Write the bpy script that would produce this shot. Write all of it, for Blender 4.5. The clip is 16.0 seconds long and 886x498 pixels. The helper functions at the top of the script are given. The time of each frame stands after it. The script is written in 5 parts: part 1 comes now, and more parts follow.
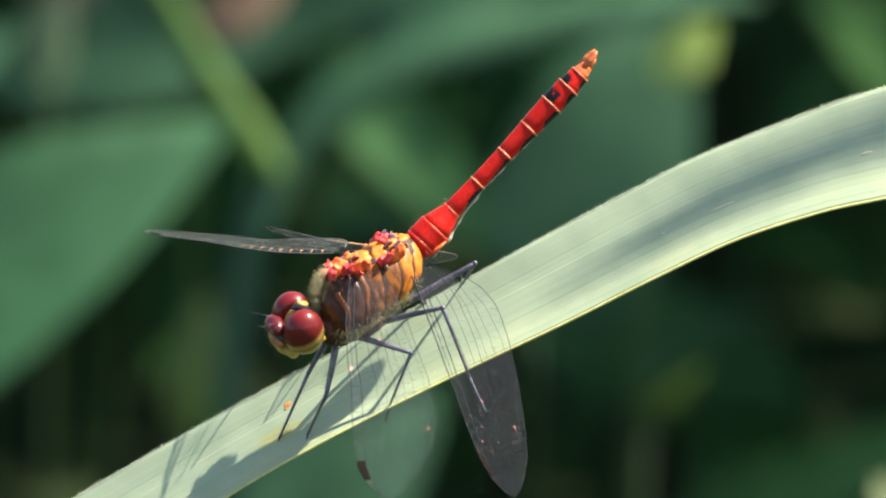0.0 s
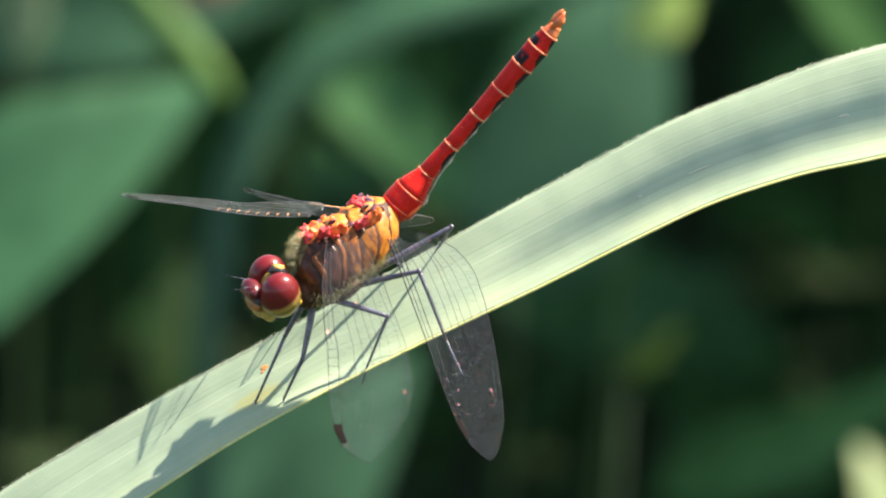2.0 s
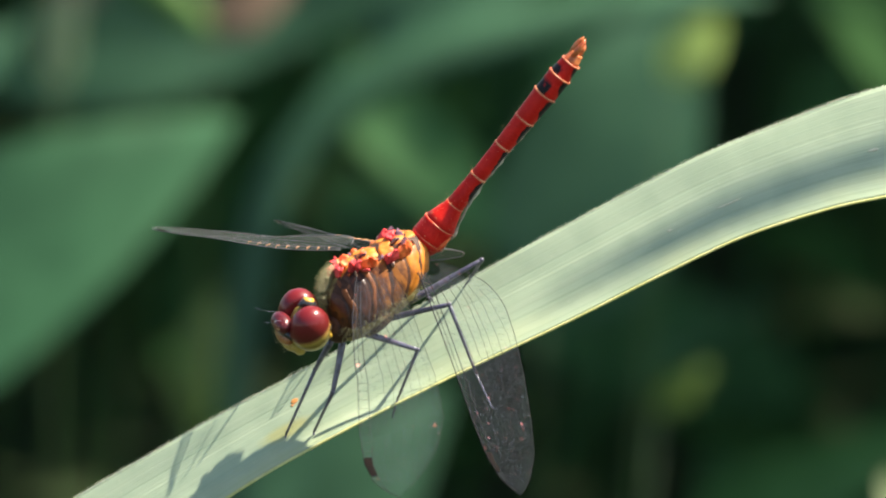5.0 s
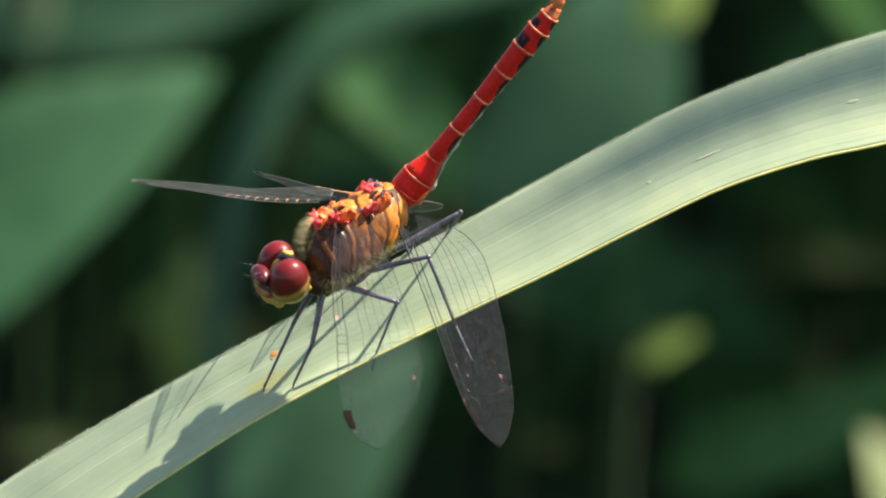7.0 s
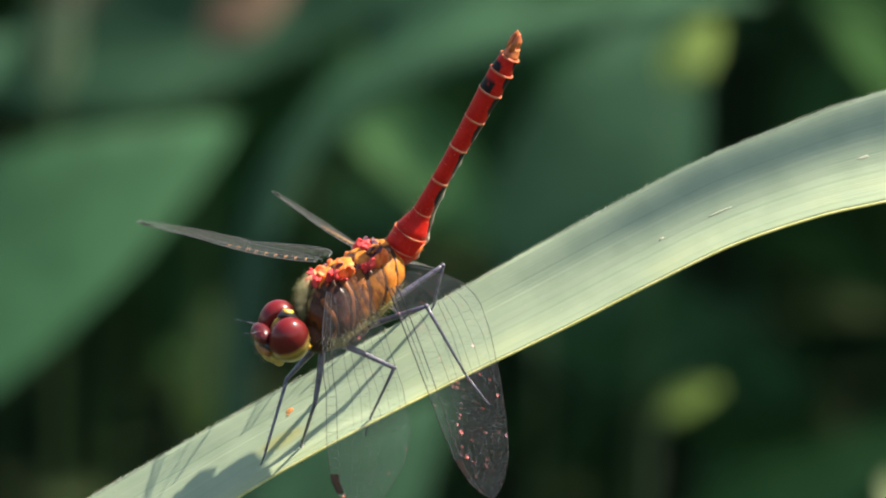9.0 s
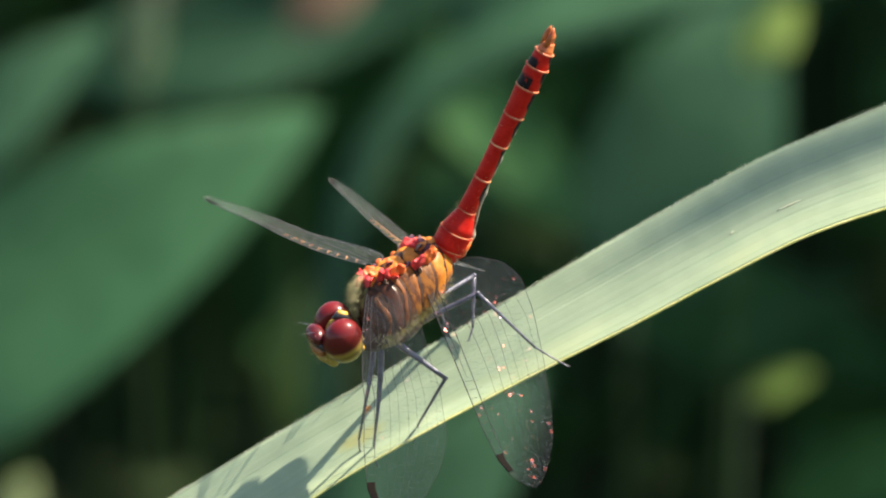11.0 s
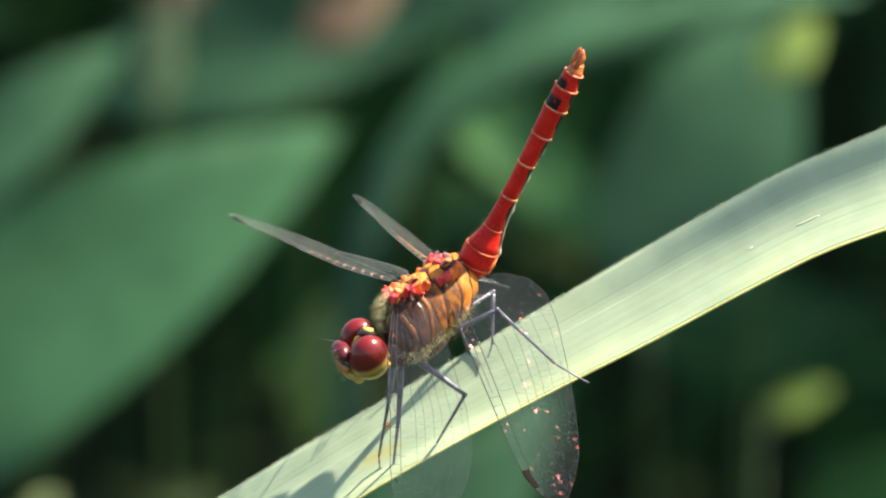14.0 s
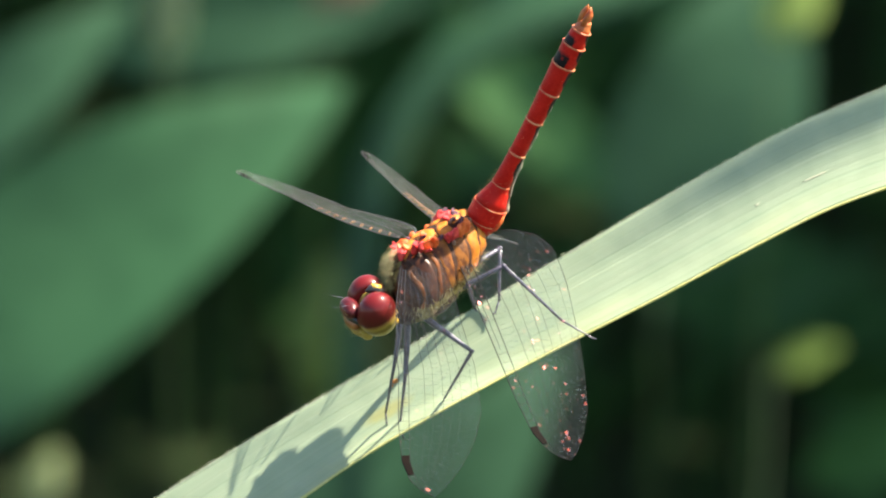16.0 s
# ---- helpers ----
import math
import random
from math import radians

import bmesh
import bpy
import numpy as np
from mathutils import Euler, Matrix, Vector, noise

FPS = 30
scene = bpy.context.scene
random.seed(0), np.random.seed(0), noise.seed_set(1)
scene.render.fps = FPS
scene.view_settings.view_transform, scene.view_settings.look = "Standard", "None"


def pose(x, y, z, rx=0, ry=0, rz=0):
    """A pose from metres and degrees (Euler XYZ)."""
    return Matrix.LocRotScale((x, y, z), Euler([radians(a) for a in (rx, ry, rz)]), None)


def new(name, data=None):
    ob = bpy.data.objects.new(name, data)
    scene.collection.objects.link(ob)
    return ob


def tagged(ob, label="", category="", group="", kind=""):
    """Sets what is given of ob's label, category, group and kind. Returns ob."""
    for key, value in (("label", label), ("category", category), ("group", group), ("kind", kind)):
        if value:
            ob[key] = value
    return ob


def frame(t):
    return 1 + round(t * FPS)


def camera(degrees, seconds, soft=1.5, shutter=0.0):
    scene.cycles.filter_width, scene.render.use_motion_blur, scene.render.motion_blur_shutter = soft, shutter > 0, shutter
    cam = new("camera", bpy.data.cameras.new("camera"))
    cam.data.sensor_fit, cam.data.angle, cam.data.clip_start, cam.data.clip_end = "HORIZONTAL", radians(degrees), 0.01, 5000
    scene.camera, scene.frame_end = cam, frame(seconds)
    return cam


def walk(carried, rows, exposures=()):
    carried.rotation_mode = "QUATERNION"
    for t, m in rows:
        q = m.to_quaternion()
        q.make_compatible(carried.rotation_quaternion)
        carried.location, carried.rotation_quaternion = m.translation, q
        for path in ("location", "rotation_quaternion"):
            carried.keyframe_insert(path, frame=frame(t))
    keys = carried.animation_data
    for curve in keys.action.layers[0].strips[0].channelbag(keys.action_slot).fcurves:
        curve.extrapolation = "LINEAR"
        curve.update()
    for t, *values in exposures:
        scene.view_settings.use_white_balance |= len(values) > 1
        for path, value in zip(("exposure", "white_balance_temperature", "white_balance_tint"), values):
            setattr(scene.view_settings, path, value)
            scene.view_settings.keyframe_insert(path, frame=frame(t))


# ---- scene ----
# The clip is a close view of a small darter resting on a long leaf in front of out-of-focus undergrowth.
# Lengths below are in millimetres in a frame whose axes are right, up and towards the viewer.
MM = 0.001
FAR = 778.0                      # from the lens to the leaf
TILT = radians(15)               # the view looks down by this angle
ORIGIN = Vector((0, 0, 0.75))
BASE = Matrix.Translation(ORIGIN) @ Matrix.Rotation(radians(90) - TILT, 4, "X")


def R(u, v, w):
    """A place in metres from millimetres right, up and towards the viewer."""
    return BASE @ (Vector((u, v, w)) * MM)


def along(u, v, w):
    """Millimetres: the place at depth w that lies in line with (u, v, 0)."""
    k = 1 - w / FAR
    return Vector((u * k, v * k, w))


# ---------------------------------------------------------------- camera
cam = camera(6.0, 16.0, soft=2.1)
cam.data.dof.use_dof = True
cam.data.dof.focus_distance = 0.779
cam.data.dof.aperture_fstop = 54.0
# seconds, right, up, distance (mm), turn about x, y, z (degrees)
PATH = [
    (0, 0, 0, 779.45, 0.3354, 0.1065, 0.127),
    (0.5, 0, 0, 779.48, 0.4465, 0.2252, 0.127),
    (1, 0, 0, 779.43, 0.3490, -0.0180, 0.127),
    (1.5, 0, 0, 779.4, 0.0521, -0.2286, 0.127),
    (2, 0, 0, 779.41, 0.0866, -0.0525, 0.127),
    (2.5, 0, 0, 779.44, 0.1520, 0.1048, 0.231),
    (3, 0, 0, 779.47, 0.5605, 0.1075, 0.218),
    (3.5, 0, 0, 779.48, 0.6244, 0.1035, 0.366),
    (4, 0, 0, 779.47, 0.6690, 0.0165, 0.339),
    (4.5, 0, 0, 779.44, 0.3834, 0.0834, 0.127),
    (4.7, 0, 0, 779.45, 0.3509, 0.1365, 0.127),
    (6.8, 0, 0, 779.44, -0.0498, 0.0986, 0.269),
    (7, 0, 0, 779.42, -0.0101, 0.0121, 0.029),
    (7.5, 0, 0, 779.41, 0.1376, -0.0688, -0.351),
    (8, 0, 0, 779.43, 0.2994, 0.0425, -0.180),
    (8.2, 0, 0, 779.45, 0.3815, 0.1327, 0.127),
    (10.3, 2.8, 2.6, 795.51, 0.0448, 0.5424, -1.135),
    (10.5, 2.8, 2.6, 795.55, 0.0151, 0.6801, -1.137),
    (11, 2.8, 2.6, 795.6, 0.1606, 0.8065, -1.137),
    (11.5, 2.8, 2.6, 795.56, 0.0917, 0.7031, -1.136),
    (12, 2.8, 2.6, 795.6, -0.0308, 0.8179, -1.138),
    (12.5, 2.8, 2.6, 795.71, 0.0689, 1.0437, -1.141),
    (13, 2.8, 2.6, 795.62, 0.1404, 0.8512, -1.297),
    (13.5, 2.8, 2.6, 795.65, 0.1746, 0.9224, -1.244),
    (14, 2.8, 2.6, 795.66, 0.2690, 0.9370, -1.354),
    (14.5, 2.8, 2.6, 795.74, -0.1008, 1.0866, -1.284),
    (15, 2.8, 2.6, 795.65, 0.0115, 0.9287, -1.160),
    (15.5, 2.8, 2.6, 795.69, -0.0724, 1.0047, -1.232),
    (16, 2.8, 2.6, 795.69, -0.0257, 0.9827, -1.387),
]
# the picture brightens and darkens a little on the way (seconds, stops)
LIGHTNESS = [(0, 1.7), (0.5, 1.75), (1, 1.67), (1.5, 1.87), (2, 1.92), (2.5, 2.0), (3, 1.93), (3.5, 1.9), (4, 1.92), (4.5, 1.8), (6.8, 1.53), (7.5, 1.5), (8.2, 1.45),
             (10.3, 1.55), (11.5, 1.55), (12.5, 1.5), (13, 1.65), (13.5, 1.88), (14, 1.88), (14.5, 1.9), (15, 1.85), (16, 1.87)]
walk(cam, [(t, BASE @ pose(x * MM, y * MM, z * MM, rx, ry, rz)) for t, x, y, z, rx, ry, rz in PATH],
     [(t, stops, 7000 if t < 6 else 7250, 11 if t < 9 else 8) for t, stops in LIGHTNESS])

# ---------------------------------------------------------------- sky and sun
SUN = Vector((0.57, 0.82, 0.155)).normalized()          # towards the sun, in the frame of R
SUN_WORLD = (BASE.to_3x3() @ SUN).normalized()
world = bpy.data.worlds.new("sky")
scene.world = world
world.use_nodes = True
wn = world.node_tree
sky = wn.nodes.new("ShaderNodeTexSky")
sky.sky_type = "NISHITA"
sky.sun_disc = False
sky.sun_elevation = math.asin(SUN_WORLD.z)
sky.sun_rotation = math.atan2(SUN_WORLD.x, SUN_WORLD.y)
wn.links.new(sky.outputs[0], wn.nodes["Background"].inputs[0])
wn.nodes["Background"].inputs[1].default_value = 0.085
sun_data = bpy.data.lights.new("sun", "SUN")
sun_data.energy = 5.0
sun_data.angle = radians(0.53)
sun_data.color = (1.0, 0.95, 0.86)
sun = new("sun", sun_data)
sun.matrix_world = Matrix.Translation((1, 0, 3)) @ SUN_WORLD.to_track_quat("Z", "Y").to_matrix().to_4x4()


# ---------------------------------------------------------------- materials
def nodes_of(name):
    m = bpy.data.materials.new(name)
    m.use_nodes = True
    nt = m.node_tree
    return m, nt, nt.nodes["Principled BSDF"], nt.nodes["Material Output"]


def node(nt, kind, **sets):
    n = nt.nodes.new(kind)
    for k, v in sets.items():
        n.inputs[k].default_value = v
    return n


def ramp(nt, fac, stops):
    r = nt.nodes.new("ShaderNodeValToRGB")
    e = r.color_ramp.elements
    while len(e) < len(stops):
        e.new(0.5)
    for el, (p, c) in zip(e, stops):
        el.position, el.color = p, (*c, 1) if len(c) == 3 else c
    nt.links.new(fac, r.inputs[0])
    return r.outputs[0]


def mixed(nt, fac, a, b, blend="MIX"):
    n = nt.nodes.new("ShaderNodeMix")
    n.data_type, n.blend_type = "RGBA", blend
    for sock, val in ((n.inputs[0], fac), (n.inputs[6], a), (n.inputs[7], b)):
        if isinstance(val, (int, float)):
            sock.default_value = val
        elif isinstance(val, tuple):
            sock.default_value = (*val, 1)
        else:
            nt.links.new(val, sock)
    return n.outputs[2]


def math_node(nt, op, a, b=0.0):
    n = nt.nodes.new("ShaderNodeMath")
    n.operation = op
    for sock, val in zip(n.inputs, (a, b)):
        if isinstance(val, (int, float)):
            sock.default_value = val
        else:
            nt.links.new(val, sock)
    return n.outputs[0]


def noise_of(nt, scale, detail=4.0, stretch=None, coords="Object"):
    tc = nt.nodes.new("ShaderNodeTexCoord")
    n = node(nt, "ShaderNodeTexNoise", Scale=scale, Detail=detail)
    if stretch:
        mp = nt.nodes.new("ShaderNodeMapping")
        mp.inputs["Scale"].default_value = stretch
        nt.links.new(tc.outputs[coords], mp.inputs[0])
        nt.links.new(mp.outputs[0], n.inputs[0])
    else:
        nt.links.new(tc.outputs[coords], n.inputs[0])
    return n.outputs[0]


def bumped(nt, bsdf, height, strength, distance):
    b = node(nt, "ShaderNodeBump", Strength=strength, Distance=distance)
    nt.links.new(height, b.inputs["Height"])
    nt.links.new(b.outputs[0], bsdf.inputs["Normal"])


def mat(name, c1, c2, scale=800, rough=0.45, bump=0.3, depth=0.00008, sheer=0.0, coat=0.0, fine=4.0, spec=0.5):
    """A surface with colour varied at two scales, fine relief and, for thin tissue, light let through."""
    m, nt, b, out = nodes_of(name)
    big = noise_of(nt, scale, 5)
    small = noise_of(nt, scale * fine, 3)
    base = ramp(nt, big, [(0.32, c1), (0.68, c2)])
    col = mixed(nt, 0.25, base, ramp(nt, small, [(0.3, tuple(x * 0.55 for x in c1)), (0.7, tuple(min(1, x * 1.25) for x in c2))]))
    nt.links.new(col, b.inputs["Base Color"])
    b.inputs["Roughness"].default_value = rough
    b.inputs["Coat Weight"].default_value = coat
    b.inputs["Coat Roughness"].default_value = 0.12
    b.inputs["Specular IOR Level"].default_value = spec
    if bump:
        bumped(nt, b, small, bump, depth)
    if sheer:
        tr = nt.nodes.new("ShaderNodeBsdfTranslucent")
        nt.links.new(col, tr.inputs[0])
        mx = nt.nodes.new("ShaderNodeMixShader")
        mx.inputs[0].default_value = sheer
        nt.links.new(b.outputs[0], mx.inputs[1])
        nt.links.new(tr.outputs[0], mx.inputs[2])
        nt.links.new(mx.outputs[0], out.inputs[0])
    return m


def blade_mat(name, pale, deep, sheer=0.2, rough=0.5, ribs=46.0, stain=(0, 0)):
    """A long leaf: fine ribs that run along it, pale streaks, small flecks. UV: x in lengths of 10 mm, y across."""
    m, nt, b, out = nodes_of(name)
    streak = noise_of(nt, 1.0, 4, (0.12, 9.0, 1.0), "UV")
    rib = noise_of(nt, 1.0, 2, (0.03, ribs, 1.0), "UV")
    blotch = noise_of(nt, 260, 5)
    fleck = noise_of(nt, 2600, 2)
    base = ramp(nt, streak, [(0.2, deep), (0.75, pale)])
    base = mixed(nt, 0.26, base, ramp(nt, rib, [(0.38, tuple(x * 0.9 for x in deep)), (0.62, pale)]))
    base = mixed(nt, 0.22, base, ramp(nt, blotch, [(0.38, tuple(x * 0.7 for x in deep)), (0.6, pale)]))
    base = mixed(nt, ramp(nt, fleck, [(0.72, (0, 0, 0)), (0.8, (0.5, 0.5, 0.5))]), base, (0.62, 0.60, 0.42))
    # yellowed tissue in patches near the lower margin, paler to brighten its sunlit strip
    tc = nt.nodes.new("ShaderNodeTexCoord")
    sep = nt.nodes.new("ShaderNodeSeparateXYZ")
    nt.links.new(tc.outputs["UV"], sep.inputs[0])
    edge = ramp(nt, sep.outputs["Y"], [(0.02, (1, 1, 1)), (0.34, (0, 0, 0))])
    yellow_lit = ramp(nt, noise_of(nt, 1.0, 3, (0.9, 2.5, 1.0), "UV"), [(0.45, (0.06, 0.06, 0.06)), (0.62, (0.32, 0.32, 0.32))])
    base = mixed(nt, math_node(nt, "MULTIPLY", edge, yellow_lit), base, (0.58, 0.58, 0.26))
    # one yellow stain, long and uneven
    away = nt.nodes.new("ShaderNodeMapping")
    away.inputs["Location"].default_value = (-stain[0] * 2.6, -stain[1] * 7.0, 0)
    away.inputs["Scale"].default_value = (2.6, 7.0, 0)
    nt.links.new(tc.outputs["UV"], away.inputs[0])
    ball_of = nt.nodes.new("ShaderNodeTexGradient")
    ball_of.gradient_type = "SPHERICAL"
    nt.links.new(away.outputs[0], ball_of.inputs[0])
    spot = math_node(nt, "MULTIPLY", ball_of.outputs[1], math_node(nt, "ADD", noise_of(nt, 1.0, 4, (7.0, 9.0, 1.0), "UV"), 0.35))
    base = mixed(nt, ramp(nt, spot, [(0.12, (0, 0, 0)), (0.55, (0.5, 0.5, 0.5))]), base, (0.46, 0.40, 0.09))
    # darker parallel veins
    vein = noise_of(nt, 1.0, 1, (0.012, 30.0, 1.0), "UV")
    base = mixed(nt, ramp(nt, vein, [(0.56, (0, 0, 0)), (0.66, (0.14, 0.14, 0.14))]), base, tuple(x * 0.62 for x in deep))
    nt.links.new(base, b.inputs["Base Color"])
    b.inputs["Roughness"].default_value = rough
    bumped(nt, b, rib, 0.45, 0.0001)
    tr = nt.nodes.new("ShaderNodeBsdfTranslucent")
    nt.links.new(base, tr.inputs[0])
    mx = nt.nodes.new("ShaderNodeMixShader")
    mx.inputs[0].default_value = sheer
    nt.links.new(b.outputs[0], mx.inputs[1])
    nt.links.new(tr.outputs[0], mx.inputs[2])
    nt.links.new(mx.outputs[0], out.inputs[0])
    return m


def membrane_mat(name, milky=0.055, cells=0.07, net_tone=(0.20, 0.25, 0.28), root_haze=0.0):
    """Clear wing skin with a fine net of cells and a thin sheen."""
    m, nt, b, out = nodes_of(name)
    nt.nodes.remove(b)
    tc = nt.nodes.new("ShaderNodeTexCoord")
    mp = nt.nodes.new("ShaderNodeMapping")
    mp.inputs["Scale"].default_value = (1.0, 1.25, 0.0)
    nt.links.new(tc.outputs["Object"], mp.inputs[0])
    vo = nt.nodes.new("ShaderNodeTexVoronoi")
    vo.feature = "DISTANCE_TO_EDGE"
    vo.inputs["Scale"].default_value = 2600
    nt.links.new(mp.outputs[0], vo.inputs[0])
    net = ramp(nt, vo.outputs["Distance"], [(0.03, (1, 1, 1)), (0.07, (0, 0, 0))])
    clear = nt.nodes.new("ShaderNodeBsdfTransparent")
    clear.inputs[0].default_value = (0.955, 0.97, 0.97, 1)
    # each cell is a small flat pane with a tilt of its own
    pane = nt.nodes.new("ShaderNodeTexVoronoi")
    pane.inputs["Scale"].default_value = 3000
    nt.links.new(mp.outputs[0], pane.inputs[0])
    geo = nt.nodes.new("ShaderNodeNewGeometry")
    off = nt.nodes.new("ShaderNodeVectorMath")
    off.operation = "SUBTRACT"
    nt.links.new(pane.outputs["Color"], off.inputs[0])
    off.inputs[1].default_value = (0.5, 0.5, 0.5)
    amp = nt.nodes.new("ShaderNodeVectorMath")
    amp.operation = "SCALE"
    nt.links.new(off.outputs[0], amp.inputs[0])
    amp.inputs["Scale"].default_value = 0.6
    add = nt.nodes.new("ShaderNodeVectorMath")
    add.operation = "ADD"
    nt.links.new(geo.outputs["Normal"], add.inputs[0])
    nt.links.new(amp.outputs[0], add.inputs[1])
    nrm = nt.nodes.new("ShaderNodeVectorMath")
    nrm.operation = "NORMALIZE"
    nt.links.new(add.outputs[0], nrm.inputs[0])
    sheen = node(nt, "ShaderNodeBsdfGlossy", Roughness=0.15)
    nt.links.new(ramp(nt, pane.outputs["Distance"], [(0.0, (1.0, 0.14, 0.12)), (0.5, (1.0, 0.28, 0.24)), (1.0, (0.8, 0.5, 0.8))]), sheen.inputs[0])
    nt.links.new(nrm.outputs[0], sheen.inputs["Normal"])
    # bluish haze: light reflected off the wing, put in as diffuse colour
    front = nt.nodes.new("ShaderNodeBsdfDiffuse")
    front.inputs[0].default_value = (0.40, 0.44, 0.60, 1)
    rear = nt.nodes.new("ShaderNodeBsdfTranslucent")
    rear.inputs[0].default_value = (0.40, 0.44, 0.60, 1)
    haze = nt.nodes.new("ShaderNodeMixShader")
    nt.links.new(front.outputs[0], haze.inputs[1])
    nt.links.new(rear.outputs[0], haze.inputs[2])
    vein = nt.nodes.new("ShaderNodeBsdfDiffuse")
    vein.inputs[0].default_value = (*net_tone, 1)
    m1 = nt.nodes.new("ShaderNodeMixShader")
    some = nt.nodes.new("ShaderNodeSeparateColor")
    nt.links.new(pane.outputs["Color"], some.inputs[0])
    nt.links.new(ramp(nt, some.outputs[2], [(0.82, (0.0006, 0.0006, 0.0006)), (0.86, (0.006, 0.006, 0.006))]), m1.inputs[0])
    nt.links.new(clear.outputs[0], m1.inputs[1])
    nt.links.new(sheen.outputs[0], m1.inputs[2])
    m2 = nt.nodes.new("ShaderNodeMixShader")
    cloud = noise_of(nt, 700, 4)
    thick = ramp(nt, cloud, [(0.3, (milky * 0.6,) * 3), (0.7, (milky * 1.35,) * 3)])
    sepw = nt.nodes.new("ShaderNodeSeparateXYZ")
    nt.links.new(tc.outputs["Object"], sepw.inputs[0])
    root = ramp(nt, math_node(nt, "MULTIPLY", sepw.outputs["X"], 100.0), [(0.05, (1, 1, 1)), (0.9, (0, 0, 0))])
    nt.links.new(math_node(nt, "ADD", thick, math_node(nt, "MULTIPLY", root, root_haze)), m2.inputs[0])
    nt.links.new(m1.outputs[0], m2.inputs[1])
    nt.links.new(haze.outputs[0], m2.inputs[2])
    m3 = nt.nodes.new("ShaderNodeMixShader")
    nt.links.new(math_node(nt, "MULTIPLY", net, cells), m3.inputs[0])
    nt.links.new(m2.outputs[0], m3.inputs[1])
    nt.links.new(vein.outputs[0], m3.inputs[2])
    nt.links.new(m3.outputs[0], out.inputs[0])
    return m


def abdomen_mat(name):
    """Red segments with uneven black marks low on the flanks. x runs to the tail, z is the back."""
    m, nt, b, out = nodes_of(name)
    tc = nt.nodes.new("ShaderNodeTexCoord")
    sep = nt.nodes.new("ShaderNodeSeparateXYZ")
    nt.links.new(tc.outputs["Object"], sep.inputs[0])
    big = noise_of(nt, 880, 4)
    small = noise_of(nt, 4000, 3)
    red = ramp(nt, big, [(0.3, (0.42, 0.008, 0.007)), (0.7, (0.60, 0.018, 0.012))])
    red = mixed(nt, 0.2, red, ramp(nt, small, [(0.35, (0.30, 0.008, 0.007)), (0.7, (0.70, 0.05, 0.03))]))
    # black: a patch low on each flank towards the rear rim of a segment, and a saddle on the last ones
    suv = nt.nodes.new("ShaderNodeSeparateXYZ")
    nt.links.new(tc.outputs["UV"], suv.inputs[0])
    wob = math_node(nt, "MULTIPLY", math_node(nt, "SUBTRACT", noise_of(nt, 900, 3), 0.5), 1.4)
    low = math_node(nt, "ADD", math_node(nt, "MULTIPLY", sep.outputs["Z"], -1250.0), wob)
    low = math_node(nt, "SUBTRACT", low, ramp(nt, suv.outputs["X"], [(0.12, (0.95, 0.95, 0.95)), (0.5, (0.12, 0.12, 0.12)), (0.9, (0.05, 0.05, 0.05)), (0.97, (0.5, 0.5, 0.5))]))
    base = ramp(nt, suv.outputs["Y"], [(0.19, (1, 1, 1)), (0.29, (0, 0, 0))])
    low = math_node(nt, "SUBTRACT", low, base)
    mark = ramp(nt, low, [(0.02, (0, 0, 0)), (0.10, (1, 1, 1))])
    saddle = math_node(nt, "ADD", math_node(nt, "MULTIPLY", sep.outputs["Z"], 900.0), wob)
    saddle = math_node(nt, "MULTIPLY", ramp(nt, saddle, [(0.55, (0, 0, 0)), (0.7, (1, 1, 1))]), ramp(nt, suv.outputs["Y"], [(0.64, (0, 0, 0)), (0.68, (1, 1, 1))]))
    saddle = math_node(nt, "MULTIPLY", saddle, ramp(nt, suv.outputs["X"], [(0.5, (1, 1, 1)), (0.68, (0, 0, 0))]))
    mark = math_node(nt, "MAXIMUM", mark, saddle)
    nt.links.new(mixed(nt, mark, red, (0.012, 0.010, 0.012)), b.inputs["Base Color"])
    b.inputs["Roughness"].default_value = 0.4
    b.inputs["Specular IOR Level"].default_value = 0.12
    bumped(nt, b, small, 0.35, 0.00006)
    return m


